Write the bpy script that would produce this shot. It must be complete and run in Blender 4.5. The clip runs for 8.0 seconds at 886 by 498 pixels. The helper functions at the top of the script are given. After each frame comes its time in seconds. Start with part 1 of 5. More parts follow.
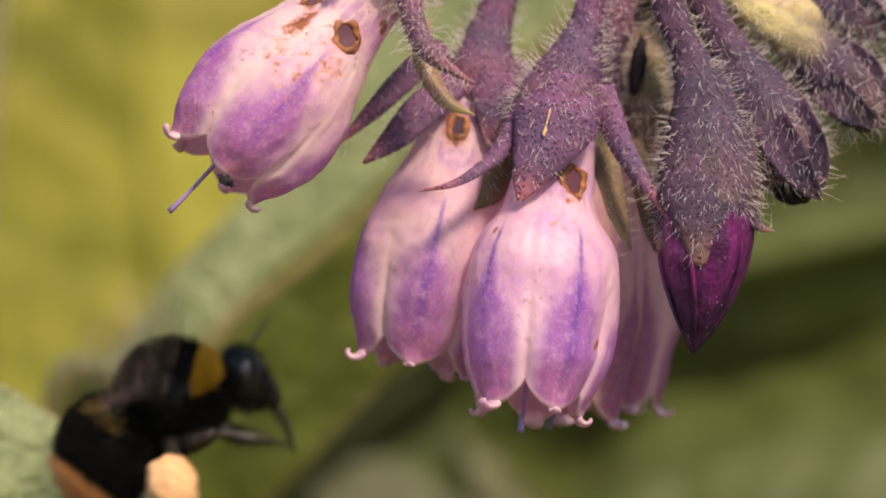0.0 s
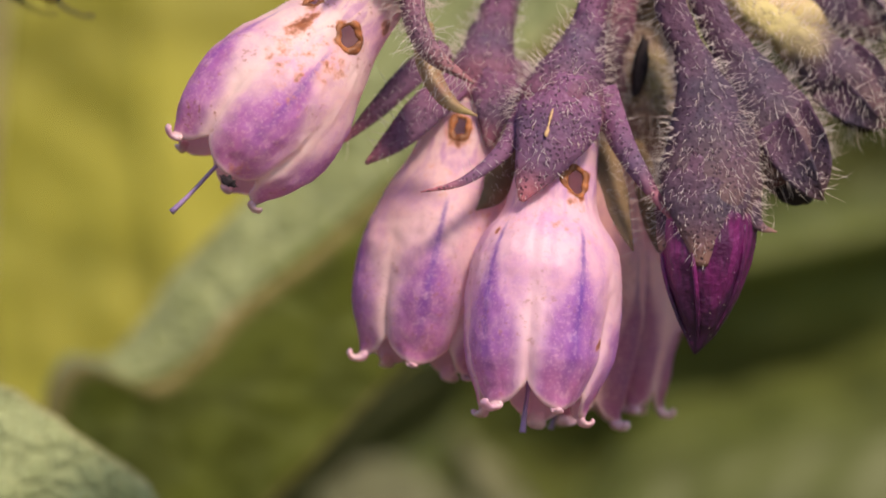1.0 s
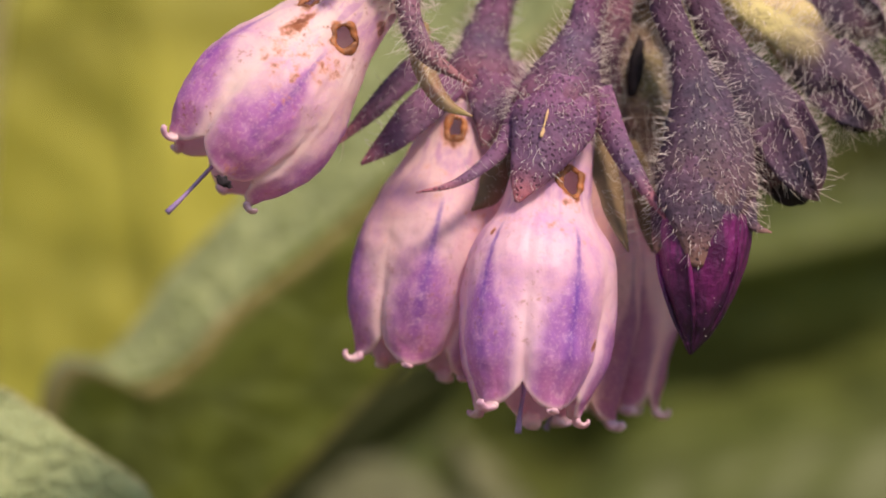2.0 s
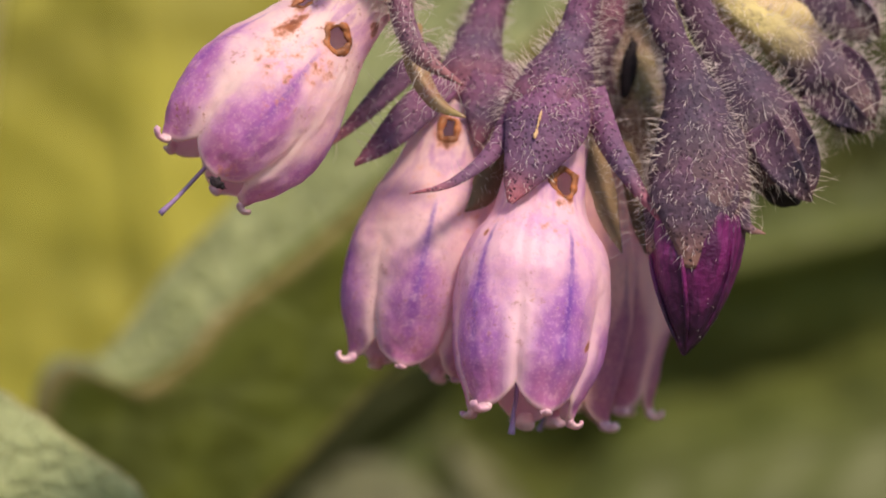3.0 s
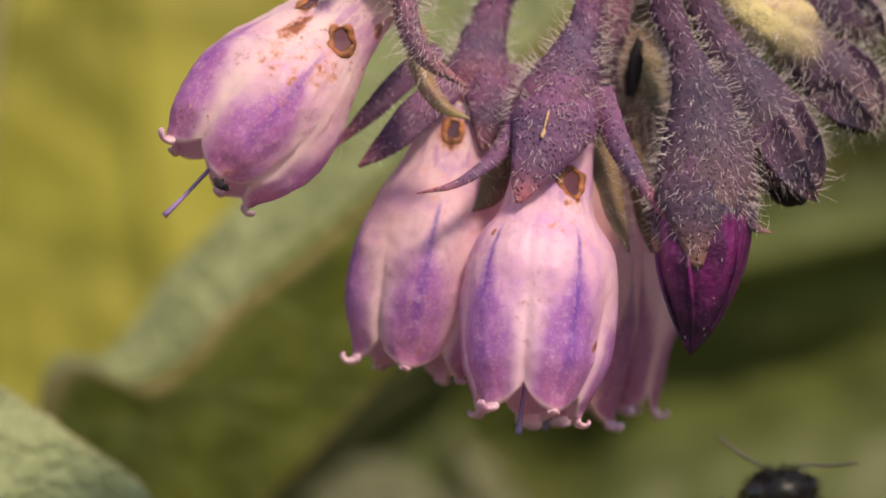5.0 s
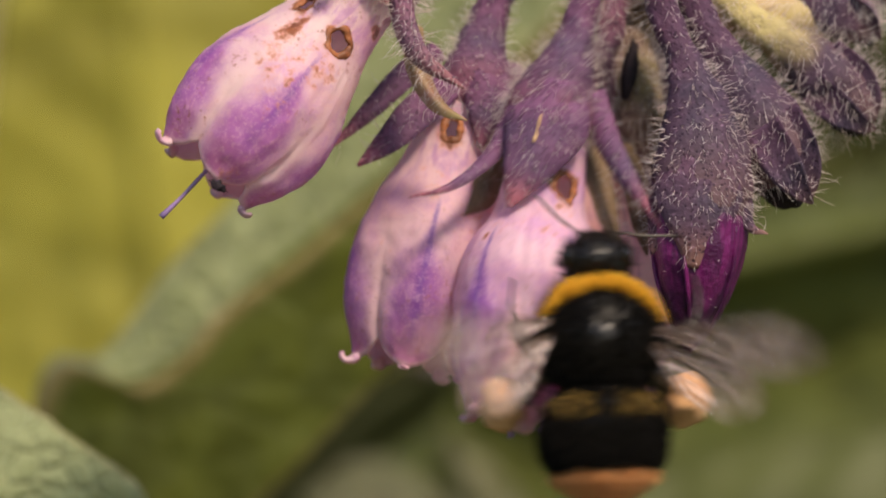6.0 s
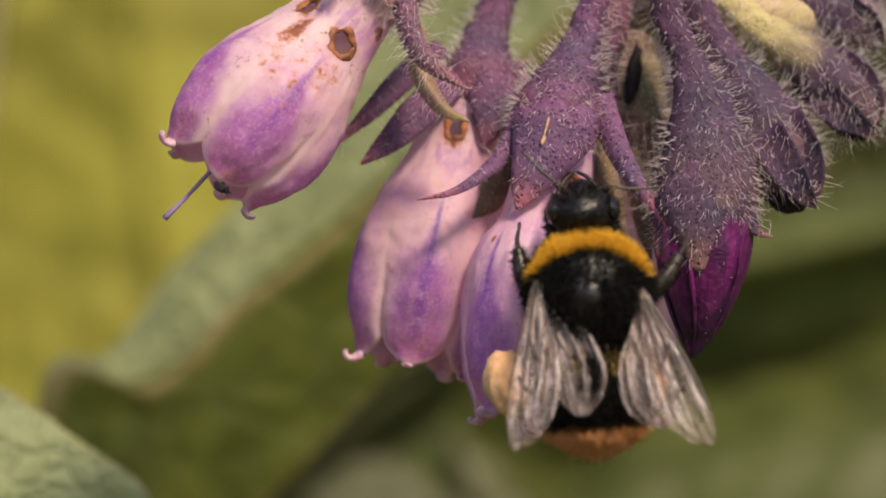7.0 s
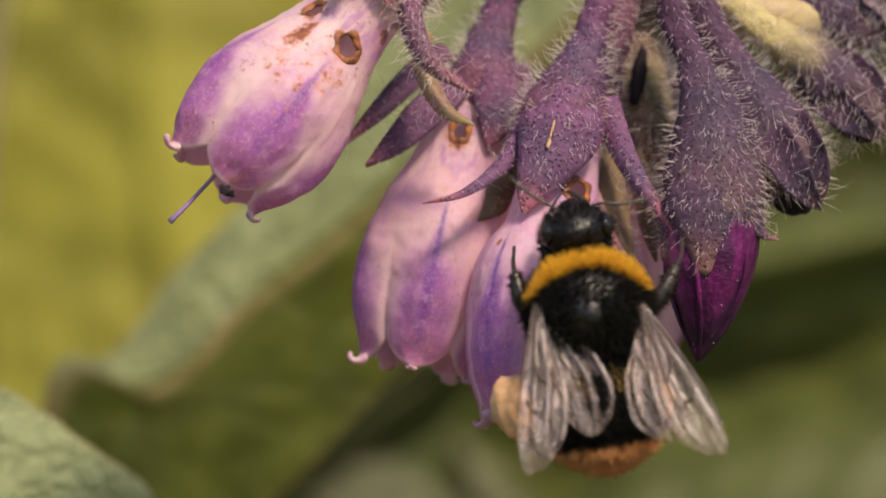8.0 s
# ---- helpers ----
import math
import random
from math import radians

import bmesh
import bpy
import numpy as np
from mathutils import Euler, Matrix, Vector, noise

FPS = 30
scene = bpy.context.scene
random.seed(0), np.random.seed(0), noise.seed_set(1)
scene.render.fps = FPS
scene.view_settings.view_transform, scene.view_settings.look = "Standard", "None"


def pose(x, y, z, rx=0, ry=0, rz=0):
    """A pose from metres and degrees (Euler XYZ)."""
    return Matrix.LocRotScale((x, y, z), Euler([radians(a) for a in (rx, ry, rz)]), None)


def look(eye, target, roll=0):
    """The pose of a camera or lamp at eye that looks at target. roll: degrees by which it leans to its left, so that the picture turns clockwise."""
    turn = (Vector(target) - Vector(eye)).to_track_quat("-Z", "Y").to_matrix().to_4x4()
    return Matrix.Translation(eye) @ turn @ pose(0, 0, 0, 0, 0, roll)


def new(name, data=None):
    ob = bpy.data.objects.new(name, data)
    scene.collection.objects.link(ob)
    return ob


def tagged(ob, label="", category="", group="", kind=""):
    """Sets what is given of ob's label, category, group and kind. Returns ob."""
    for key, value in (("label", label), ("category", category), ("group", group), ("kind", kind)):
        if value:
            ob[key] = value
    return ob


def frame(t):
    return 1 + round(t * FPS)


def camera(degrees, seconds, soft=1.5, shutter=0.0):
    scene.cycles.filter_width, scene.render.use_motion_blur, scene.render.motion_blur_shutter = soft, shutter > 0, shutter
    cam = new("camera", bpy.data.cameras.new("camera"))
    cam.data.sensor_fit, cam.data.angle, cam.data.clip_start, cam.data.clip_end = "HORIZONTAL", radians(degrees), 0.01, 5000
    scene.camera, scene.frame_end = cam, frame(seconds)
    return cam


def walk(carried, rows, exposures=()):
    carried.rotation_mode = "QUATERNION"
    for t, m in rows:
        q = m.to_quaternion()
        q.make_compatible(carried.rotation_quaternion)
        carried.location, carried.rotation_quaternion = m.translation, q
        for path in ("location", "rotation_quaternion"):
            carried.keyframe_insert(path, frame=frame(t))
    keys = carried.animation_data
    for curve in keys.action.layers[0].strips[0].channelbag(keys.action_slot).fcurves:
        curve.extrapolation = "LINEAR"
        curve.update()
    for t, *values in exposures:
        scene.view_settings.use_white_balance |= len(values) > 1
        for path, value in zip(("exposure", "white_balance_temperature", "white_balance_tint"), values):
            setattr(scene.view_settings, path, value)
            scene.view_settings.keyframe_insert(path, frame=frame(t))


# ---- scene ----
# World: metres, z up. The flower cluster hangs 0.70 m above the ground; local lengths below are millimetres.
FOV, DIST = 12.0, 0.2487
STEP = FOV / 1568.0
cam = camera(FOV, 8.0, soft=1.9, shutter=0.5)
cam.data.dof.use_dof = True
cam.data.dof.focus_distance = DIST - 0.004
cam.data.dof.aperture_fstop = 26.0


def aim(dx, dy):
    """The camera's pose, panned by small steps to the left and upward."""
    return pose(0, -DIST, 0.7, 90 + dy * STEP, 0, dx * STEP)


PAN = [(0.0, 13, -3), (0.5, 15, -7), (1.0, 17, -2), (1.5, 14, -6), (1.7, 12, -4), (2.8, -1, 1), (3.0, -3, 1), (3.5, 0, 0),
       (4.0, -6, -2), (4.5, -4, -2), (4.7, 6, -1), (5.8, 2, -2), (6.0, -2, -2), (6.5, -9, -2), (7.0, 5, 0), (7.5, 5, 2), (8.0, 14, 3)]
walk(cam, [(t, aim(a, b)) for t, a, b in PAN], exposures=[(0.0, 0.17), (4.3, 0.09), (5.0, 0.03), (6.0, -0.04), (8.0, -0.02)])

# ---- light ----
SUN_DIR = Vector((0.30, -0.62, 0.72)).normalized()
sun = new("sun", bpy.data.lights.new("sun", "SUN"))
sun.data.energy, sun.data.angle, sun.data.color = 5.0, radians(10), (1.0, 0.81, 0.62)
sun.matrix_world = look(SUN_DIR * 5, (0, 0, 0))
world = bpy.data.worlds.new("sky")
scene.world = world
world.use_nodes = True
wt = world.node_tree
sky = wt.nodes.new("ShaderNodeTexSky")
sky.sky_type, sky.sun_disc = "NISHITA", False
sky.sun_elevation, sky.sun_rotation = math.asin(SUN_DIR.z), math.atan2(SUN_DIR.x, SUN_DIR.y)
wt.links.new(sky.outputs[0], wt.nodes["Background"].inputs[0])
wt.nodes["Background"].inputs[1].default_value = 0.15


# ---- materials ----
class Mat:
    """A small helper to write node materials."""

    def __init__(self, name):
        self.mat = bpy.data.materials.new(name)
        self.mat.use_nodes = True
        self.nt = self.mat.node_tree
        self.bsdf = self.nt.nodes["Principled BSDF"]
        self.out = self.nt.nodes["Material Output"]
        self.co = self.nt.nodes.new("ShaderNodeTexCoord").outputs["Object"]

    def put(self, socket, value):
        if hasattr(value, "links"):
            self.nt.links.new(value, socket)
        else:
            socket.default_value = value

    def noise(self, scale, detail=3.0, rough=0.55, distort=0.0, co=None):
        n = self.nt.nodes.new("ShaderNodeTexNoise")
        n.inputs["Scale"].default_value, n.inputs["Detail"].default_value = scale, detail
        n.inputs["Roughness"].default_value, n.inputs["Distortion"].default_value = rough, distort
        self.nt.links.new(co or self.co, n.inputs["Vector"])
        return n.outputs["Fac"]

    def voronoi(self, scale, feature="F1", co=None):
        n = self.nt.nodes.new("ShaderNodeTexVoronoi")
        n.feature = feature
        n.inputs["Scale"].default_value = scale
        self.nt.links.new(co or self.co, n.inputs["Vector"])
        return n.outputs["Distance"]

    def attr(self, name):
        n = self.nt.nodes.new("ShaderNodeAttribute")
        n.attribute_name = name
        return n.outputs["Fac"]

    def stretch(self, x, y, z):
        n = self.nt.nodes.new("ShaderNodeMapping")
        n.inputs["Scale"].default_value = (x, y, z)
        self.nt.links.new(self.co, n.inputs["Vector"])
        return n.outputs["Vector"]

    def streaks(self, across, along):
        """Noise drawn out along a petal, by its own surface directions."""
        c = self.nt.nodes.new("ShaderNodeCombineXYZ")
        self.put(c.inputs[0], self.math("MULTIPLY", self.attr("turn"), across))
        self.put(c.inputs[1], self.math("MULTIPLY", self.attr("along"), along))
        return self.noise(1.0, 3.0, 0.6, 0.4, c.outputs[0])

    def ramp(self, fac, lo, hi):
        n = self.nt.nodes.new("ShaderNodeMapRange")
        n.interpolation_type = "SMOOTHSTEP"
        n.inputs["From Min"].default_value, n.inputs["From Max"].default_value = lo, hi
        self.nt.links.new(fac, n.inputs["Value"])
        return n.outputs["Result"]

    def math(self, op, a, b=0.0):
        n = self.nt.nodes.new("ShaderNodeMath")
        n.operation, n.use_clamp = op, False
        self.put(n.inputs[0], a)
        self.put(n.inputs[1], b)
        return n.outputs[0]

    def mix(self, fac, a, b):
        n = self.nt.nodes.new("ShaderNodeMix")
        n.data_type = "RGBA"
        n.clamp_factor = True
        self.put(n.inputs["Factor"], fac)
        self.put(n.inputs["A"], (*a, 1) if isinstance(a, tuple) else a)
        self.put(n.inputs["B"], (*b, 1) if isinstance(b, tuple) else b)
        return n.outputs["Result"]

    def random(self):
        return self.nt.nodes.new("ShaderNodeObjectInfo").outputs["Random"]

    def island(self):
        return self.nt.nodes.new("ShaderNodeNewGeometry").outputs["Random Per Island"]

    def bump(self, height, strength, dist):
        n = self.nt.nodes.new("ShaderNodeBump")
        n.inputs["Strength"].default_value, n.inputs["Distance"].default_value = strength, dist
        self.nt.links.new(height, n.inputs["Height"])
        self.nt.links.new(n.outputs["Normal"], self.bsdf.inputs["Normal"])

    def done(self, color, rough=0.5, spec=0.5, translucent=0.0, tcolor=None):
        b = self.bsdf.inputs
        self.put(b["Base Color"], (*color, 1) if isinstance(color, tuple) else color)
        self.put(b["Roughness"], rough)
        b["Specular IOR Level"].default_value = spec
        if translucent:
            tr = self.nt.nodes.new("ShaderNodeBsdfTranslucent")
            c = tcolor if tcolor is not None else color
            self.put(tr.inputs["Color"], (*c, 1) if isinstance(c, tuple) else c)
            mx = self.nt.nodes.new("ShaderNodeMixShader")
            mx.inputs[0].default_value = translucent
            self.nt.links.new(self.bsdf.outputs[0], mx.inputs[1])
            self.nt.links.new(tr.outputs[0], mx.inputs[2])
            self.nt.links.new(mx.outputs[0], self.out.inputs["Surface"])
        return self.mat


def petal_material(name, pale, violet, stripe, amount=1.0, stripe_on=1.0, brown=1.0, blush=(0.66, 0.22, 0.46)):
    m = Mat(name)
    along, lobe, stain = m.attr("along"), m.attr("lobe"), m.attr("stain")
    n1, n2, n3 = m.noise(420, 4), m.noise(1900, 3, 0.6), m.noise(5200, 2, 0.6)
    cloud = m.noise(650, 5, 0.65, 0.6)
    streak, fine = m.streaks(0.9, 7.0), m.streaks(2.6, 16.0)
    # 0 on the middle of a lobe, 1 on the seam between two
    off = m.math("DIVIDE", m.math("ARCCOSINE", m.math("MINIMUM", m.math("MAXIMUM", lobe, -1.0), 1.0)), math.pi)
    wob = m.math("ADD", off, m.math("MULTIPLY", m.math("SUBTRACT", n1, 0.5), 0.10))
    lilac = tuple(c * d for c, d in zip(pale, (0.86, 0.80, 1.02)))
    white = tuple(min(1.0, c * d) for c, d in zip(pale, (1.04, 1.17, 1.09)))
    col = m.mix(m.ramp(cloud, 0.36, 0.64), pale, lilac)
    col = m.mix(m.math("MULTIPLY", m.ramp(m.noise(300, 4, 0.6, 0.3), 0.40, 0.60), 0.9), col, white)
    # faint lengthwise tints on the tube above the shoulder
    col = m.mix(m.math("MULTIPLY", m.math("MULTIPLY", m.ramp(streak, 0.46, 0.66), m.ramp(along, 0.50, 0.22)), 0.75), col, tuple(0.5 * (a + b) for a, b in zip(lilac, violet)))
    # the violet flush widens from the stripe towards the lobe's end
    grain = m.math("ADD", m.math("MULTIPLY", cloud, 0.55), m.math("ADD", m.math("MULTIPLY", streak, 0.35), m.math("MULTIPLY", n3, 0.25)))
    reach = m.math("ADD", 0.10, m.math("MULTIPLY", m.ramp(along, 0.42, 0.86), 0.85))
    flush = m.math("SUBTRACT", 1.0, m.math("DIVIDE", wob, reach))
    flush = m.math("MULTIPLY", m.ramp(flush, -0.05, 0.75), m.ramp(along, 0.36, 0.80))
    flush = m.math("MULTIPLY", m.math("MULTIPLY", flush, m.ramp(grain, 0.24, 0.74)), 1.5 * amount)
    col = m.mix(flush, col, violet)
    veil = m.math("MULTIPLY", m.math("MULTIPLY", m.ramp(along, 0.40, 0.75), m.ramp(wob, 0.98, 0.45)), 0.50)
    col = m.mix(veil, col, tuple(0.45 * a + 0.55 * b for a, b in zip(lilac, violet)))
    low = m.math("MULTIPLY", m.ramp(m.math("ADD", along, m.math("MULTIPLY", m.math("SUBTRACT", cloud, 0.5), 0.16)), 0.80, 0.96), m.ramp(wob, 0.9, 0.3))
    col = m.mix(m.math("MULTIPLY", low, 0.65), col, blush)
    # the stripe itself: a fine line above, soft and broad below
    near = m.math("ADD", off, m.math("MULTIPLY", m.math("SUBTRACT", n2, 0.5), 0.05))
    line = m.math("MULTIPLY", m.math("MULTIPLY", m.ramp(near, 0.085, 0.015), m.ramp(fine, 0.15, 0.5)), m.math("MULTIPLY", m.ramp(along, 0.36, 0.44), m.ramp(along, 0.86, 0.62)))
    col = m.mix(m.math("MULTIPLY", line, 0.85 * stripe_on), col, stripe)
    glow = m.math("MULTIPLY", m.ramp(near, 0.24, 0.02), m.math("MULTIPLY", m.ramp(along, 0.42, 0.58), m.ramp(along, 0.98, 0.82)))
    col = m.mix(m.math("MULTIPLY", m.math("MULTIPLY", glow, m.ramp(cloud, 0.25, 0.6)), 0.62 * stripe_on), col, tuple(0.7 * a + 0.3 * b for a, b in zip(stripe, violet)))
    # pale seams and rim, fine sparkle of cells
    marble = m.math("MULTIPLY", m.ramp(m.noise(1500, 5, 0.75, 0.15), 0.50, 0.66), m.ramp(along, 0.30, 0.60))
    col = m.mix(m.math("MULTIPLY", marble, 0.20), col, white)
    smoke = m.math("MULTIPLY", m.ramp(m.noise(1200, 5, 0.75, 0.2), 0.52, 0.68), m.ramp(along, 0.10, 0.55))
    col = m.mix(m.math("MULTIPLY", smoke, 0.28), col, tuple(0.7 * a + 0.3 * b for a, b in zip(violet, lilac)))
    seam = m.math("MULTIPLY", m.ramp(near, 0.78, 0.95), m.ramp(along, 0.45, 0.7))
    col = m.mix(m.math("MULTIPLY", seam, 0.6), col, white)
    col = m.mix(m.math("MULTIPLY", m.ramp(along, 0.975, 0.998), 0.75), col, (0.95, 0.72, 0.72))
    col = m.mix(m.math("MULTIPLY", m.ramp(n3, 0.52, 0.66), 0.30), col, white)
    col = m.mix(m.math("MULTIPLY", m.ramp(fine, 0.52, 0.68), 0.24), col, pale)
    patch = m.ramp(m.noise(160, 2), 0.42, 0.62)
    speck = m.math("MULTIPLY", m.math("MULTIPLY", m.ramp(m.noise(2300, 4, 0.7), 0.57, 0.66), patch), 0.45 * brown)
    col = m.mix(speck, col, (0.40, 0.13, 0.06))
    dirt = m.math("ADD", stain, m.math("MULTIPLY", m.math("SUBTRACT", n2, 0.5), 1.5))
    tan = m.math("MULTIPLY", m.ramp(dirt, 0.34, 0.74), 0.70)
    col = m.mix(tan, col, (0.80, 0.34, 0.15))
    col = m.mix(m.ramp(dirt, 0.52, 0.92), col, m.mix(m.ramp(n1, 0.4, 0.6), (0.42, 0.13, 0.03), (0.20, 0.06, 0.02)))
    m.bump(m.math("ADD", m.math("ADD", m.noise(1600, 3), m.math("MULTIPLY", n3, 0.5)), m.math("MULTIPLY", m.math("ADD", streak, fine), 0.9)), 0.22, 0.00025)
    return m.done(col, 0.42, 0.4, 0.56, m.mix(0.30, col, (1.0, 0.90, 0.92)))


def calyx_material(name, purple, blue, warm, warm_low=0.5, stalk=None, upto=0.3):
    m = Mat(name)
    along = m.attr("along")
    n1 = m.noise(350, 4)
    col = m.mix(m.ramp(n1, 0.35, 0.68), purple, blue)
    col = m.mix(m.math("MULTIPLY", m.ramp(m.math("ADD", along, m.math("MULTIPLY", n1, 0.4)), 0.72, 1.2), warm_low * 1.3), col, warm)
    if stalk:
        col = m.mix(m.ramp(m.math("ADD", along, m.math("MULTIPLY", n1, 0.3)), upto + 0.34, upto), col, stalk)
    else:
        col = m.mix(m.math("MULTIPLY", m.ramp(m.math("ADD", along, m.math("MULTIPLY", n1, 0.3)), 0.62, 0.30), 0.6), col, tuple(c * d for c, d in zip(purple, (1.35, 1.0, 1.15))))
    dots = m.ramp(m.voronoi(3600), 0.36, 0.20)
    col = m.mix(m.math("MULTIPLY", dots, m.ramp(along, 0.45, 0.7) if stalk else 0.88), col, (0.022, 0.011, 0.028))
    pale = m.ramp(m.noise(3400, 4, 0.75), 0.54, 0.72)
    col = m.mix(m.math("MULTIPLY", pale, 0.50), col, (0.36, 0.225, 0.345))
    dark = m.ramp(m.noise(2100, 4, 0.7), 0.52, 0.72)
    col = m.mix(m.math("MULTIPLY", dark, 0.62), col, (0.05, 0.028, 0.058))
    m.bump(m.math("SUBTRACT", m.noise(2500, 3), m.math("MULTIPLY", dots, 0.5)), 0.42, 0.0003)
    return m.done(col, 0.68, 0.22, 0.10, warm)


def leaf_material(name, top, dark, scale=1.0, vein=(0.20, 0.22, 0.09), translucent=0.25, rough=0.55, rim=None, veins=0.2, blotch=0.75):
    m = Mat(name)
    n1 = m.noise(60 * scale, 4)
    col = m.mix(m.ramp(n1, 0.3, 0.7), top, dark)
    col = m.mix(m.math("MULTIPLY", m.ramp(m.noise(230 * scale, 3), 0.46, 0.62), blotch), col, tuple(c * 0.62 for c in dark))
    cells = m.ramp(m.voronoi(170 * scale, "DISTANCE_TO_EDGE"), 0.16, 0.0)
    col = m.mix(m.math("MULTIPLY", cells, veins), col, vein)
    col = m.mix(m.math("MULTIPLY", m.ramp(m.noise(900 * scale, 3), 0.55, 0.8), 0.3), col, tuple(min(1, c * 1.5) for c in top))
    if rim:
        col = m.mix(m.ramp(m.attr("edge"), 0.90, 0.99), col, rim)
    m.bump(m.math("SUBTRACT", m.math("MULTIPLY", m.noise(260 * scale, 3), 0.6), m.math("MULTIPLY", cells, veins)), 0.6, 0.0010)
    return m.done(col, rough, 0.35, translucent, tuple(c * d for c, d in zip(top, (1.1, 1.2, 0.5))))


def plain_material(name, a, b, scale, rough=0.5, spec=0.5, bump=0.0, translucent=0.0):
    m = Mat(name)
    col = m.mix(m.ramp(m.noise(scale, 4), 0.3, 0.7), a, b)
    if bump:
        m.bump(m.noise(scale * 2.5, 3), bump, 0.2 / scale)
    return m.done(col, rough, spec, translucent)


def strand_material(name, a, b, rough=0.4, translucent=0.2, spec=0.5):
    m = Mat(name)
    return m.done(m.mix(m.island(), a, b), rough, spec, translucent)


def wing_material():
    m = Mat("wing_membrane")
    pleat = m.noise(1700, 4, 0.65, 0.1, m.stretch(1.7, 0.20, 1.0))
    m.bump(m.math("ADD", pleat, m.math("MULTIPLY", m.noise(4200, 3, 0.6, 0.2, m.stretch(1.6, 0.35, 1.0)), 0.45)), 0.85, 0.0006)
    # pale streaks on the pleats imitate sun glints, in colour and opacity
    col = m.mix(m.ramp(pleat, 0.36, 0.62), (0.40, 0.29, 0.24), (0.72, 0.57, 0.52))
    m.bsdf.inputs["IOR"].default_value = 2.0
    m.done(col, 0.12, 1.0)
    clear = m.nt.nodes.new("ShaderNodeBsdfTransparent")
    clear.inputs[0].default_value = (0.88, 0.80, 0.72, 1)
    mx = m.nt.nodes.new("ShaderNodeMixShader")
    m.put(mx.inputs[0], m.math("MULTIPLY", m.math("ADD", 0.24, m.math("MULTIPLY", m.ramp(pleat, 0.42, 0.64), 0.36)), m.math("SUBTRACT", 1.1, m.math("MULTIPLY", m.ramp(m.attr("along"), 0.55, 0.95), 0.45))))
    m.nt.links.new(clear.outputs[0], mx.inputs[1])
    m.nt.links.new(m.bsdf.outputs[0], mx.inputs[2])
    m.nt.links.new(mx.outputs[0], m.out.inputs["Surface"])
    return m.mat


def lining_material():
    m = Mat("petal_lining")
    col = m.mix(m.ramp(m.noise(900, 4), 0.3, 0.7), (0.97, 0.88, 0.86), (0.90, 0.76, 0.76))
    col = m.mix(m.math("MULTIPLY", m.ramp(m.attr("along"), 0.80, 0.98), 0.35), col, (0.66, 0.36, 0.54))
    m.bump(m.noise(2200, 3), 0.2, 0.0002)
    return m.done(col, 0.5, 0.3, 0.75)


LINING = lining_material()
PETAL = petal_material("petal_lilac", (0.96, 0.61, 0.77), (0.33, 0.07, 0.52), (0.12, 0.03, 0.44), 1.2)
PETAL_FADED = petal_material("petal_faded", (0.98, 0.67, 0.71), (0.42, 0.075, 0.50), (0.20, 0.05, 0.44), 1.3, 0.8, 2.0)
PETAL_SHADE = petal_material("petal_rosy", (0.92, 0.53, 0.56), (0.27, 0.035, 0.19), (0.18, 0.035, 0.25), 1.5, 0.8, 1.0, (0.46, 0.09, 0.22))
PETAL_CREAM = petal_material("petal_cream", (0.91, 0.57, 0.64), (0.34, 0.075, 0.46), (0.15, 0.04, 0.42), 1.1)
PETAL_TIP = plain_material("petal_tip", (0.86, 0.62, 0.66), (0.64, 0.36, 0.52), 900, 0.4, 0.4, 0.3, 0.4)
SCAB_BROWN = plain_material("scab_brown", (0.44, 0.155, 0.055), (0.16, 0.055, 0.022), 1500, 0.5, 0.5, 0.8, 0.2)
CALYX = calyx_material("calyx_purple", (0.134, 0.063, 0.121), (0.082, 0.056, 0.105), (0.36, 0.11, 0.15))
CALYX_PINK = calyx_material("calyx_pink", (0.182, 0.086, 0.127), (0.115, 0.070, 0.110), (0.34, 0.13, 0.13))
CALYX_FLAP = calyx_material("calyx_flap", (0.149, 0.072, 0.143), (0.101, 0.065, 0.127), (0.42, 0.14, 0.18), 0.75)
CALYX_TIP = calyx_material("calyx_open_tip", (0.091, 0.049, 0.081), (0.063, 0.048, 0.077), (0.288, 0.151, 0.121), 0.62)
CALYX_YOUNG = calyx_material("calyx_young", (0.084, 0.048, 0.081), (0.054, 0.044, 0.073), (0.230, 0.128, 0.121), 0.4)
CALYX_YELLOW = calyx_material("calyx_yellow_stalk", (0.084, 0.050, 0.079), (0.054, 0.044, 0.068), (0.230, 0.128, 0.121), 0.4, (0.52, 0.43, 0.19), 0.32)
CALYX_GREEN = calyx_material("calyx_green", (0.30, 0.25, 0.13), (0.22, 0.15, 0.13), (0.24, 0.12, 0.15), 0.5)
SEPAL_DRY = plain_material("sepal_inside", (0.30, 0.205, 0.125), (0.20, 0.14, 0.09), 700, 0.6, 0.3, 0.3, 0.35)
SEPAL_GREEN = plain_material("sepal_green", (0.30, 0.25, 0.09), (0.30, 0.13, 0.11), 250, 0.5, 0.4, 0.3, 0.2)
STEM = plain_material("stem_yellow_green", (0.56, 0.48, 0.19), (0.44, 0.32, 0.16), 200, 0.5, 0.4, 0.3, 0.15)
HAIR = strand_material("plant_hair", (0.98, 0.92, 0.88), (0.78, 0.64, 0.64), 0.3, 0.45)
STYLE = plain_material("style_violet", (0.30, 0.19, 0.40), (0.20, 0.13, 0.28), 800, 0.4)
SCAR = plain_material("scar_tan", (0.62, 0.42, 0.22), (0.45, 0.26, 0.14), 1500, 0.5, 0.4, 0.4)
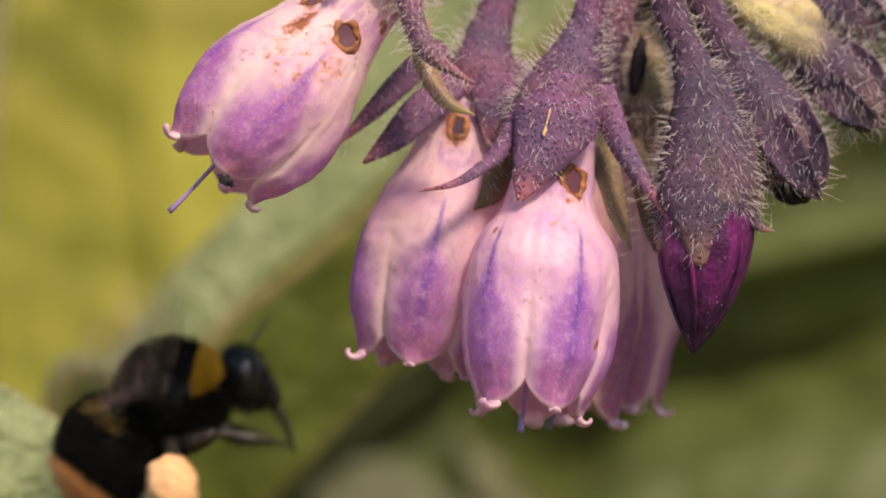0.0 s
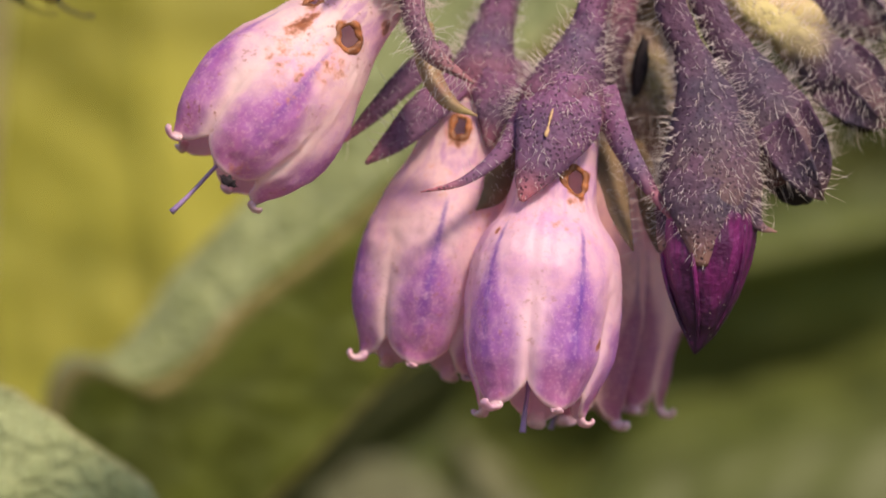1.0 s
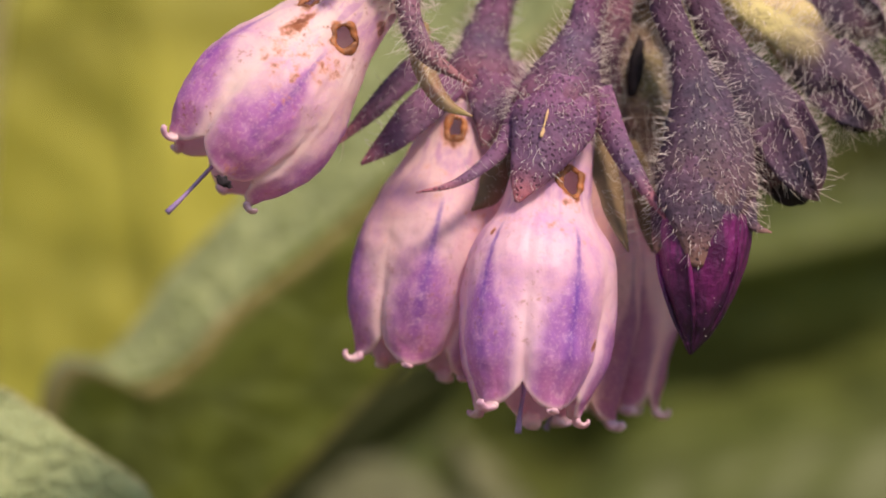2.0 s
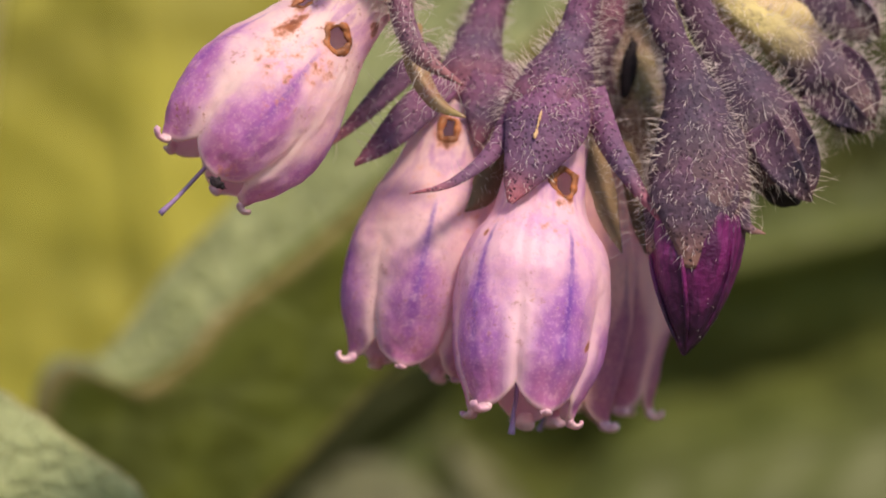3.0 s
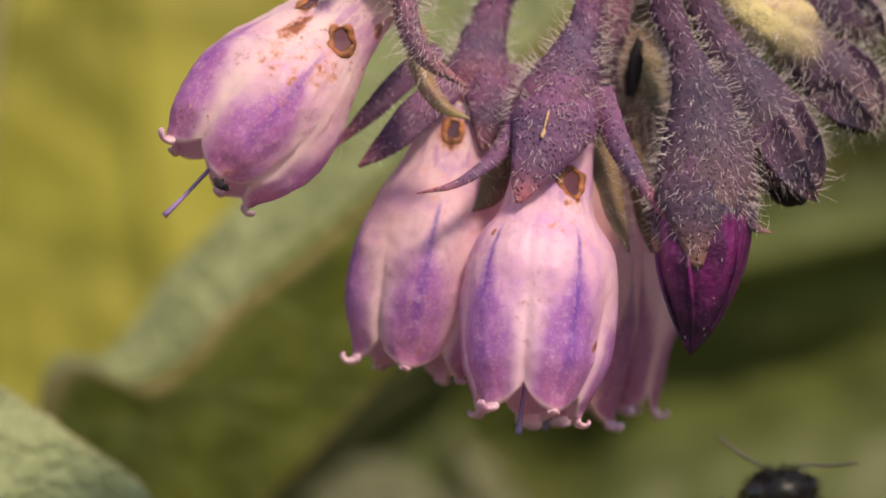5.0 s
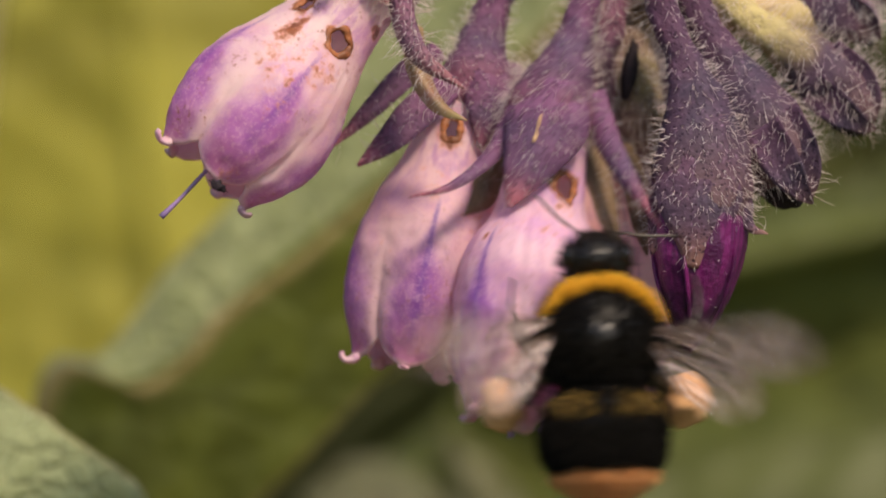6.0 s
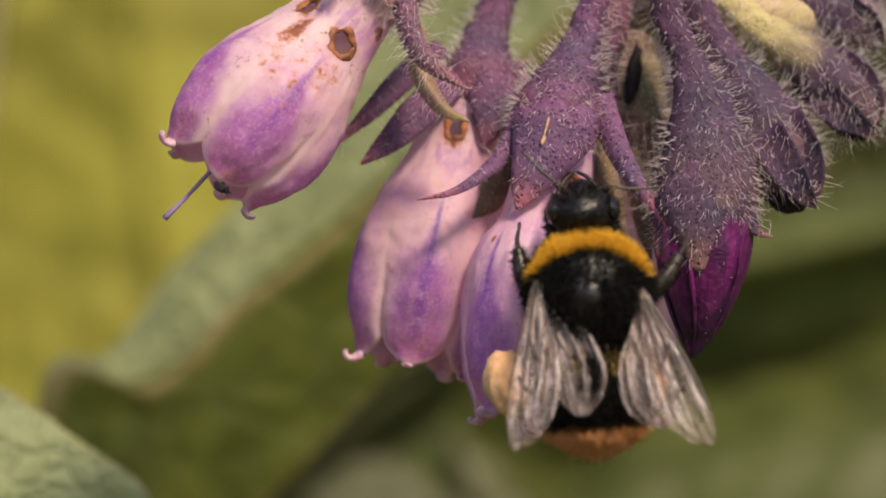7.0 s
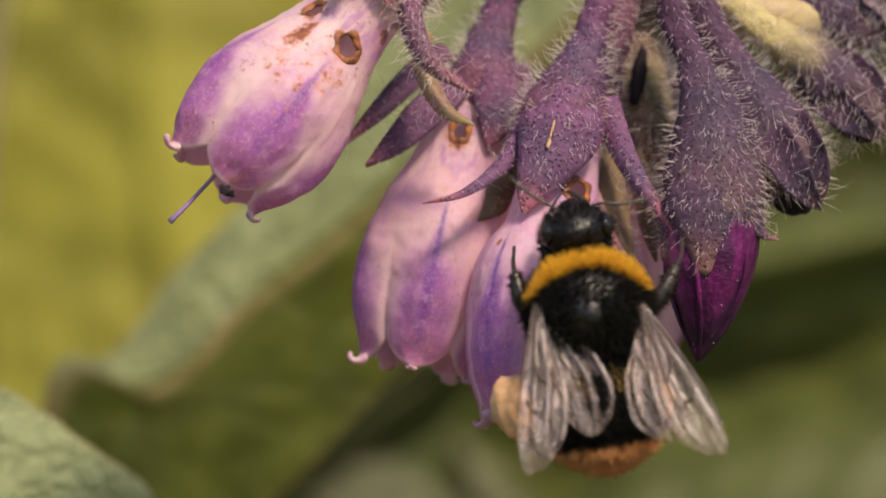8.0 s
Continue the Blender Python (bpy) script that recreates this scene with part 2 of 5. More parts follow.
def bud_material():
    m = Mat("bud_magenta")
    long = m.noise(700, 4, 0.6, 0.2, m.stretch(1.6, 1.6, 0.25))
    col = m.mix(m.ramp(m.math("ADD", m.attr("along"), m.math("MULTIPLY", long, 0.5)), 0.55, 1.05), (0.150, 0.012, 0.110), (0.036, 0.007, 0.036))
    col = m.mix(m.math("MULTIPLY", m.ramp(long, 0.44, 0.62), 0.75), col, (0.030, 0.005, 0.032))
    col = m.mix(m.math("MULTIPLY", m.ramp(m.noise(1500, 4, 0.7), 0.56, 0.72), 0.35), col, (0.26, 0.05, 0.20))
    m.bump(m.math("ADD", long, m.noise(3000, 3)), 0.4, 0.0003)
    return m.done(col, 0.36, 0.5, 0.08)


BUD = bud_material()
BUD_DARK = plain_material("bud_dark", (0.026, 0.018, 0.024), (0.012, 0.009, 0.012), 1500, 0.75, 0.2, 0.6)
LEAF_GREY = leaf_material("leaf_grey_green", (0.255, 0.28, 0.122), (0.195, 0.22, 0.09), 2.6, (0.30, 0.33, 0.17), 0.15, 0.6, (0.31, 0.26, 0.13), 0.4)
LEAF_VEINED = leaf_material("leaf_veined_grey", (0.26, 0.295, 0.14), (0.21, 0.245, 0.11), 3.6, (0.36, 0.40, 0.21), 0.15, 0.6, (0.31, 0.26, 0.13), 0.75, 0.4)
LEAF_FELT = leaf_material("leaf_felt_green", (0.135, 0.125, 0.06), (0.10, 0.10, 0.047), 2.0, (0.20, 0.23, 0.10), 0.15, 0.6, None, 0.3)
# near-black green: the depth of a shaded gap put into the base colour
LEAF_SHADE = leaf_material("leaf_shade_dark", (0.042, 0.047, 0.014), (0.036, 0.040, 0.012), 0.4, (0.09, 0.10, 0.03), 0.15)
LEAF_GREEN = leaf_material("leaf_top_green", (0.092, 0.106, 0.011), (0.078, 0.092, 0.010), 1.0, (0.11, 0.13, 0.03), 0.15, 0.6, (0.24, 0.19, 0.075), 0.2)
# lit and dark copies of one foliage: sun and shade set in base colours
LEAF_LIT = leaf_material("leaf_sunlit_green", (0.385, 0.355, 0.050), (0.365, 0.33, 0.046), 0.18, (0.44, 0.41, 0.10), 0.3)
LEAF_DARK = leaf_material("leaf_shaded_green", (0.13, 0.145, 0.032), (0.10, 0.115, 0.025), 0.3, (0.14, 0.15, 0.05), 0.2)
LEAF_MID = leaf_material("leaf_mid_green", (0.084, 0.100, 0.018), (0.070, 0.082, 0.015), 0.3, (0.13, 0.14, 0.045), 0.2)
GROUND = plain_material("meadow_soil", (0.10, 0.09, 0.04), (0.06, 0.07, 0.025), 12, 0.9, 0.2, 0.5)
HEDGE = strand_material("hedge_leaf", (0.05, 0.06, 0.016), (0.11, 0.115, 0.028), 0.6, 0.15)
BEE_BLACK = plain_material("bee_black", (0.006, 0.005, 0.0045), (0.010, 0.008, 0.007), 900, 0.40, 0.4, 0.3)
BEE_EYE = plain_material("bee_eye", (0.01, 0.009, 0.009), (0.016, 0.014, 0.012), 2500, 0.15, 0.6)
FUR_BLACK = strand_material("fur_black", (0.003, 0.0026, 0.002), (0.010, 0.008, 0.006), 0.8, 0.0, 0.15)
FUR_YELLOW = strand_material("fur_yellow", (0.72, 0.36, 0.012), (0.92, 0.54, 0.035), 0.5, 0.2)
FUR_DULL = strand_material("fur_dull_yellow", (0.46, 0.29, 0.06), (0.24, 0.15, 0.04), 0.5, 0.1)
FUR_TAIL = strand_material("fur_tail_orange", (0.78, 0.32, 0.08), (0.90, 0.48, 0.20), 0.5, 0.2)
POLLEN = plain_material("pollen", (0.72, 0.43, 0.22), (0.62, 0.34, 0.16), 1800, 0.75, 0.3, 0.6)
LEG = plain_material("bee_leg", (0.022, 0.017, 0.013), (0.045, 0.032, 0.022), 900, 0.42, 0.5, 0.3)
WING = wing_material()
VEIN = plain_material("wing_vein", (0.08, 0.05, 0.03), (0.05, 0.03, 0.02), 900, 0.4)


# ---- mesh builders (millimetres) ----
class Shape:
    """Vertices, faces and per-vertex values that become one mesh."""

    def __init__(self):
        self.v, self.f, self.a, self.inner = [], [], {}, None
        self.surface = self.outline = self.holes = self.theta0 = None

    def add(self, verts, faces, **values):
        base = len(self.v)
        verts = [tuple(p) for p in verts]
        self.v += verts
        self.f += [tuple(base + i for i in face) for face in faces]
        for key in set(self.a) | set(values):
            have = self.a.setdefault(key, [0.0] * base)
            have += list(values.get(key, [0.0] * len(verts)))
        return self


def thing(name, at, label, category, group="", kind="", spin=(0, 0, 0)):
    """An Empty at a place in millimetres from the cluster's middle."""
    ob = new(name)
    ob.empty_display_size = 0.004
    ob.matrix_basis = pose(at[0] / 1000, at[1] / 1000, 0.7 + at[2] / 1000, *spin)
    ob["mm"] = [float(c) for c in at]
    return tagged(ob, label, category, group, kind)


def part(name, shape, material, parent, label="", kind="", local=False, smooth=True, at=(0, 0, 0), lining=None):
    """One mesh under a thing or a part. Vertices are in the cluster's millimetres, or (local) in the parent's own."""
    off = Vector(at) if local else Vector(parent["mm"])
    me = bpy.data.meshes.new(name)
    me.from_pydata([((x - off[0]) / 1000, (y - off[1]) / 1000, (z - off[2]) / 1000) for x, y, z in shape.v], [], shape.f)
    for key, vals in shape.a.items():
        me.attributes.new(key, "FLOAT", "POINT").data.foreach_set("value", vals)
    me.polygons.foreach_set("use_smooth", [smooth] * len(me.polygons))
    me.materials.append(material)
    if lining:
        me.materials.append(lining)
        me.polygons.foreach_set("material_index", shape.inner)
    me.update()
    ob = new(name, me)
    ob.parent = parent
    ob["mm"] = [float(c) for c in (at if local else parent["mm"])]
    if local:
        ob.location = Vector(at) / 1000
        if "local_mm" in parent:
            ob.location -= Vector(parent["local_mm"]) / 1000
        ob["local_mm"] = [float(c) for c in at]
    return tagged(ob, label, kind=kind)


def curve(ctrl, n):
    """n + 1 points along a smooth line through the control points."""
    p = [Vector(c) for c in ctrl]
    p = [p[0] * 2 - p[1]] + p + [p[-1] * 2 - p[-2]]
    out = []
    for i in range(n + 1):
        u = i / n * (len(p) - 3)
        k = min(int(u), len(p) - 4)
        u -= k
        a, b, c, d = p[k:k + 4]
        out.append(0.5 * (2 * b + (c - a) * u + (2 * a - 5 * b + 4 * c - d) * u * u + (3 * b - a - 3 * c + d) * u ** 3))
    return out


def values(ctrl, n):
    """n + 1 numbers eased through evenly spaced ones."""
    return [q.x for q in curve([(c, 0, 0) for c in ctrl], n)]


def rails(pts, side=None):
    """Tangent, side and normal at each point."""
    out, s = [], Vector(side) if side else Vector((1, 0.13, 0.07))
    for i in range(len(pts)):
        t = (pts[min(i + 1, len(pts) - 1)] - pts[max(i - 1, 0)]).normalized()
        s = (s - t * s.dot(t)).normalized()
        out.append((t, s.copy(), s.cross(t).normalized()))
    return out


def sweep(shape, ctrl, radii, n=24, m=16, flat=1.0, side=None, rough=0.0, ribs=0, rib=0.0, seed=0.0):
    """A closed tube of changing thickness along a curve."""
    pts, rad = curve(ctrl, n), values(radii, n)
    fr = rails(pts, side)
    verts, along = [], []
    for i, (p, r, (t, s, b)) in enumerate(zip(pts, rad, fr)):
        r = max(r, 0.01)
        for j in range(m):
            a = 2 * math.pi * j / m
            rr = r * (1 + rib * math.cos(ribs * a))
            d = s * math.cos(a) + b * math.sin(a) * flat
            q = p + d * rr
            if rough:
                q += d * rough * noise.noise(q * 0.9 + Vector((seed, 0, 0)))
            verts.append(q)
            along.append(i / n)
    faces = [(i * m + j, (i + 1) * m + j, (i + 1) * m + (j + 1) % m, i * m + (j + 1) % m) for i in range(n) for j in range(m)]
    faces += [tuple(range(m)), tuple(n * m + j for j in range(m))[::-1]]
    shape.add(verts, faces, along=along)
    return shape


def blob(shape, at, size, m=24, n=16, turn=(0, 0, 0), rough=0.0, seed=0.0):
    """A lumpy ellipsoid."""
    rot = Euler([radians(a) for a in turn]).to_matrix()
    verts, along = [], []
    for i in range(n + 1):
        ph = math.pi * i / n
        for j in range(m):
            a = 2 * math.pi * j / m
            d = Vector((math.sin(ph) * math.cos(a), math.sin(ph) * math.sin(a), math.cos(ph)))
            k = 1 + rough * noise.noise(d * 2.2 + Vector((seed, seed, 0)))
            verts.append(Vector(at) + rot @ Vector([d[q] * size[q] * k for q in range(3)]))
            along.append(i / n)
    faces = [(i * m + j, (i + 1) * m + j, (i + 1) * m + (j + 1) % m, i * m + (j + 1) % m) for i in range(n) for j in range(m)]
    return shape.add(verts, faces, along=along)


def blade(shape, ctrl, widths, side, n=24, m=10, cup=0.2, thick=0.15, wave=0.0, seed=0.0):
    """A leaf-like sheet with thickness, cupped across its width."""
    pts, wid = curve(ctrl, n), values(widths, n)
    fr = rails(pts, side)
    top, under, along, edge = [], [], [], []
    for i, (p, w, (t, s, b)) in enumerate(zip(pts, wid, fr)):
        w = max(w, 0.02)
        for j in range(m + 1):
            x = 2 * j / m - 1
            q = p + s * (x * w) + b * (cup * w * x * x)
            if wave:
                q += b * wave * w * x * x * noise.noise(Vector((i / n * 7 + seed, x * 1.5, seed)))
            h = thick * (1 - 0.8 * x * x) * min(1, 6 * (1 - i / n) + 0.15) * 0.5
            top.append(q + b * h)
            under.append(q - b * h)
            along.append(i / n)
            edge.append(max(abs(x), i / n))
    k, c = m + 1, (n + 1) * (m + 1)
    faces = []
    for i in range(n):
        for j in range(m):
            a = i * k + j
            faces.append((a, a + 1, a + k + 1, a + k))
            faces.append((c + a, c + a + k, c + a + k + 1, c + a + 1))
        faces.append((i * k, (i + 1) * k, c + (i + 1) * k, c + i * k))
        faces.append((i * k + m, c + i * k + m, c + (i + 1) * k + m, (i + 1) * k + m))
    for j in range(m):
        faces.append((j, c + j, c + j + 1, j + 1))
        a = n * k + j
        faces.append((a, a + 1, c + a + 1, c + a))
    return shape.add(top + under, faces, along=along * 2, edge=edge * 2)


def smooth01(x):
    x = min(1.0, max(0.0, x))
    return x * x * (3 - 2 * x)


def bell(shape, base, mouth, profile, lobe_len=1.6, theta0=0.0, holes=(), stains=(), wall=0.16, m=200, n=96, bow=(0, 0, 0), seed=0.0, front=(0, -1, 0), flare=0.25):
    """A five-lobed hanging bell. Angle 0 faces 'front'. holes: (angle, share of length, half angle, half length). Its surface is kept for rims and tips."""
    base, mouth, bow = Vector(base), Vector(mouth), Vector(bow)
    length = (mouth - base).length
    axis = (mouth - base).normalized()
    s = (Vector(front) - axis * Vector(front).dot(axis)).normalized()
    b = axis.cross(s)
    prof = values(profile, 400)

    def outline(psi, ha):
        return 1 + 0.38 * noise.noise(Vector((math.cos(psi) * 0.9, math.sin(psi) * 0.9 + ha * 5, seed)))

    def surface(a, v, lift=0.0):
        c5 = math.cos(5 * (a - theta0))
        which = int(round((a - theta0) / (2 * math.pi / 5))) % 5
        tongue = (0.5 + 0.5 * c5) ** 0.36
        d = v * (length - lobe_len * (1 - tongue))
        r = prof[min(400, int(round(400 * d / length)))]
        gap = abs(((a - theta0) * 5 / (2 * math.pi)) % 1 - 0.5)
        r *= 1 + 0.042 * c5 * smooth01((v - 0.35) / 0.4) - 0.075 * math.exp(-(gap / 0.06) ** 2) * smooth01((v - 0.58) / 0.40)
        r += 0.16 * noise.noise(Vector((which * 7.3 + seed, v * 2.5, 0))) * smooth01((v - 0.4) / 0.4) * smooth01(c5 + 1)
        r += flare * smooth01((v - 0.94) / 0.06) * smooth01((c5 - 0.2) / 0.8)
        rad = s * math.cos(a) + b * math.sin(a)
        q = base + axis * d + rad * (r + lift) + bow * math.sin(math.pi * min(1, d / length))
        q += rad * 0.14 * noise.noise(q * 0.55 + Vector((seed, 0, 0))) * smooth01(v * 4)
        q += rad * 0.06 * noise.noise(q * 1.5 + Vector((0, seed, 0))) * smooth01(v * 3)
        # shallow lengthwise pleats, as in thin creased petals
        q += rad * 0.045 * noise.noise(Vector((a * 9 + seed, v * 2.2, seed))) * smooth01((v - 0.15) / 0.3)
        return q, rad, c5

    grid, along, lobe, stain, inside, turn = [], [], [], [], [], []
    for i in range(n + 1):
        v = i / n
        for j in range(m):
            a = 2 * math.pi * j / m + theta0
            vv, aa, st, cut = v, a, 0.0, False
            for ha, hv, wa, wv in holes:
                da = (a - ha + math.pi) % (2 * math.pi) - math.pi
                e = math.hypot(da / wa, (v - hv) / wv) + 1e-6
                lim = outline(math.atan2(da / wa, (v - hv) / wv), ha)
                if e <= lim:
                    cut = True
                    aa, vv = ha + da / e * lim, hv + (v - hv) / e * lim
                ragged = 1.5 + 0.6 * noise.noise(Vector((a * 6, v * 30, seed)))
                st = max(st, 0.95 * smooth01((ragged - e / lim) / 0.8))
            for ha, hv, wa, wv, k in stains:
                da = (a - ha + math.pi) % (2 * math.pi) - math.pi
                st = max(st, k * smooth01(1.5 - math.hypot(da / wa, (v - hv) / wv)))
            q, rad, c5 = surface(aa, vv)
            grid.append((q, rad))
            along.append(v)
            turn.append(4.0 * abs(2 * j / m - 1) * math.pi + seed * 3)
            lobe.append(c5)
            stain.append(st)
            inside.append(cut)
    c = len(grid)
    verts = [q for q, _ in grid] + [q - rad * wall for q, rad in grid]
    faces = []

    def gone(i, j):
        return all(inside[p] for p in (i * m + j, i * m + (j + 1) % m, (i + 1) * m + (j + 1) % m, (i + 1) * m + j))
    for i in range(n):
        for j in range(m):
            a, e, f, g = i * m + j, i * m + (j + 1) % m, (i + 1) * m + (j + 1) % m, (i + 1) * m + j
            if gone(i, j):
                for (p, q), (di, dj) in (((a, e), (-1, 0)), ((e, f), (0, 1)), ((f, g), (1, 0)), ((g, a), (0, -1))):
                    if 0 <= i + di < n and not gone(i + di, (j + dj) % m):
                        faces.append((p, q, c + q, c + p))
                continue
            faces.append((a, e, f, g))
            faces.append((c + a, c + g, c + f, c + e))
    for j in range(m):
        e = (j + 1) % m
        faces.append((j, c + j, c + e, e))
        faces.append((n * m + j, n * m + e, c + n * m + e, c + n * m + j))
    shape.inner = [1 if min(face) >= c else 0 for face in faces]
    shape.surface, shape.outline, shape.holes, shape.theta0 = surface, outline, holes, theta0
    return shape.add(verts, faces, along=along * 2, lobe=lobe * 2, stain=stain * 2, turn=turn * 2)


def ring(shape, pts, outs, radius, seed, m=10):
    """A closed lumpy cord through points."""
    k = len(pts)
    verts = []
    for i, (p, o) in enumerate(zip(pts, outs)):
        t = (pts[(i + 1) % k] - pts[i - 1]).normalized()
        b = t.cross(o).normalized()
        r = radius * (1 + 0.75 * noise.noise(p * 1.6 + Vector((seed, 0, 0))))
        for j in range(m):
            a = 2 * math.pi * j / m
            q = p + (b * math.cos(a) * 1.35 + o * math.sin(a)) * r
            verts.append(q + (b + o) * 0.05 * noise.noise(q * 5))
    return shape.add(verts, [(i * m + j, i * m + (j + 1) % m, (i + 1) % k * m + (j + 1) % m, (i + 1) % k * m + j) for i in range(k) for j in range(m)])


def corolla(parent, body, material, label, curls, rim=0.16):
    """The bell with a rolled tip on each lobe and a dried rim round each bitten hole."""
    ob = part("corolla", body, material, parent, label, lining=LINING)
    for k, curl in enumerate(curls):
        if curl <= 0:
            continue
        a = body.theta0 + k * 2 * math.pi / 5
        p, out, _ = body.surface(a, 0.965)
        end, _, _ = body.surface(a, 1.0)
        ax = (end - p).normalized()
        side = ax.cross(out)
        path = [p - out * 0.34, end - out * 0.13, end + ax * 0.14 * curl + out * 0.10 * curl, end + ax * 0.18 * curl + out * 0.34 * curl + side * 0.04,
                end + ax * 0.02 * curl + out * 0.50 * curl + side * 0.06, end - ax * 0.16 * curl + out * 0.44 * curl + side * 0.05]
        wide = 0.55 + 0.45 * min(curl, 1.4)
        part("lobe_tip", sweep(Shape(), path, [0.34 * wide, 0.56 * wide, 0.48 * wide, 0.36 * wide, 0.30 * wide, 0.20 * wide], 26, 14, 0.42, side, 0.10, seed=a), PETAL_TIP, ob, "curled pale lobe tip")
    for ha, hv, wa, wv in body.holes:
        pts, outs = [], []
        for i in range(48):
            psi = 2 * math.pi * i / 48
            e = body.outline(psi, ha) * 0.98
            q, out, _ = body.surface(ha + math.sin(psi) * wa * e, hv + math.cos(psi) * wv * e)
            pts.append(q - out * 0.1)
            outs.append(out)
        part("hole_rim", ring(Shape(), pts, outs, rim, ha), SCAB_BROWN, ob, "dried brown rim of a bitten hole")
    return ob


def hairs(shape, sources, count, length, radius, rng, lean=(0, 0, 0), bend=0.5, lift=1.0, keep=None, spread=0.35):
    """Many fine tapered hairs on the faces of other shapes."""
    tris = []
    for src in sources:
        for face in src.f:
            for k in range(1, len(face) - 1):
                p, q, r = (Vector(src.v[i]) for i in (face[0], face[k], face[k + 1]))
                nrm = (q - p).cross(r - p)
                if nrm.length > 1e-9:
                    tris.append((p, q, r, nrm.normalized(), nrm.length))
    area = np.cumsum([t[4] for t in tris])
    lean = Vector(lean)
    made = 0
    for k in np.searchsorted(area, rng.random(count * 3) * area[-1]):
        if made >= count:
            break
        p, q, r, nrm, _ = tris[min(int(k), len(tris) - 1)]
        u, w = rng.random(2)
        if u + w > 1:
            u, w = 1 - u, 1 - w
        at = p + (q - p) * u + (r - p) * w
        if keep and not keep(at, nrm):
            continue
        made += 1
        size = length * (0.55 + 0.75 * rng.random())
        d = (nrm * lift + lean + Vector(rng.normal(0, spread, 3))).normalized()
        k2 = (d.cross(Vector(rng.normal(0, 1, 3)))).normalized()
        x = d.cross(k2).normalized()
        arc = bend * size * rng.random()
        ring = []
        for u, rr in ((-0.03, 1.0), (0.45, 0.75), (0.78, 0.5)):
            c = at + d * size * u + (k2 * arc + lean * size * 0.3) * u * u
            ring += [c + (k2 * math.cos(a) + x * math.sin(a)) * radius * rr for a in (0.0, 2.094, 4.189)]
        tip = at + d * size * 0.97 + k2 * arc + lean * size * 0.3
        shape.add(ring + [tip], [(3 * q + w, 3 * q + (w + 1) % 3, 3 * q + 3 + (w + 1) % 3, 3 * q + 3 + w) for q in range(2) for w in range(3)] + [(6, 7, 9), (7, 8, 9), (8, 6, 9)])
    return shape


# ---- the plant ----
RNG = np.random.default_rng(7)
FLOWERS = {}


def calyx(parent, ctrl, radii, material, sepals, hair_count=420, hair_len=0.75, droop=(0, 0, 0.0), dry=(), name="calyx", leafy=None, dry_look=None):
    """A stalk that widens to a cup, with sepals and fine hairs."""
    cup = sweep(Shape(), ctrl, radii, 40, 28, rough=0.22, ribs=5, rib=0.03, seed=parent["mm"][0])
    body = part(name, cup, material, parent)
    srcs = [cup]
    for i, (path, widths, side, cupped) in enumerate(sepals):
        leaf = blade(Shape(), path, widths, side, 22, 8, cupped, 0.22, 0.25, seed=i * 3.1)
        part("sepal", leaf, (dry_look or SEPAL_DRY) if i in dry else leafy or material, body, "dry brownish sepal" if i in dry else "")
        srcs.append(leaf)
    # long curved bristles stand off the sides, short fine ones cover the face
    fuzz = hairs(Shape(), srcs, int(hair_count * 1.15), hair_len * 1.35, 0.0175, RNG, droop, 0.9, keep=lambda p, n: -0.55 < n.y < 0.6, spread=0.22)
    hairs(fuzz, srcs, int(hair_count * 1.15), hair_len * 0.60, 0.015, RNG, (droop[0], droop[1] + 0.1, droop[2] - 0.55), 0.9, keep=lambda p, n: n.y <= -0.45, spread=0.3)
    part("hairs", fuzz, HAIR, parent, "fine whitish bristly hairs", kind="stuff")
    return body


def style(parent, path, radius=0.16):
    stem = sweep(Shape(), path, [radius, radius * 0.85, radius * 0.8, radius * 1.25], 14, 10)
    part("style", stem, STYLE, parent, "thin violet style")


# the old faded flower that leans out on its own
f = thing("comfrey_flower", (-0.64, 2, 20.87), "faded pink-lilac comfrey bell bitten open with brown-rimmed holes", "flower", "flowers of the cluster")
FLOWERS["faded"] = f
calyx(f, [(-0.64, 2, 20.87), (-1.97, 1, 18.61), (-3.30, 0, 16.87), (-4.47, 0, 15.63)], [1.0, 1.8, 2.7, 3.1], CALYX_PINK,
      [([(-2.38, -2, 16.90), (-2.60, -3, 14.36), (-1.51, -4, 11.51), (1.24, -5, 9.50)], [0.75, 0.8, 0.65, 0.08], (0.8, -0.4, 0.3), 0.5),
       ([(-1.62, -1.5, 13.29), (-1.35, -2.5, 10.76), (-0.20, -3, 8.66), (1.45, -3.5, 7.69)], [0.6, 0.7, 0.5, 0.06], (0.8, 0.4, 0.3), 0.5),
       ([(-4.76, -2, 18.22), (-5.73, -3, 16.83), (-6.38, -3.5, 15.97), (-7.02, -4, 15.28)], [1.3, 1.2, 0.8, 0.1], (0.7, 0, 0.7), -0.3)],
      850, 0.95, dry=(1,), dry_look=SEPAL_GREEN)
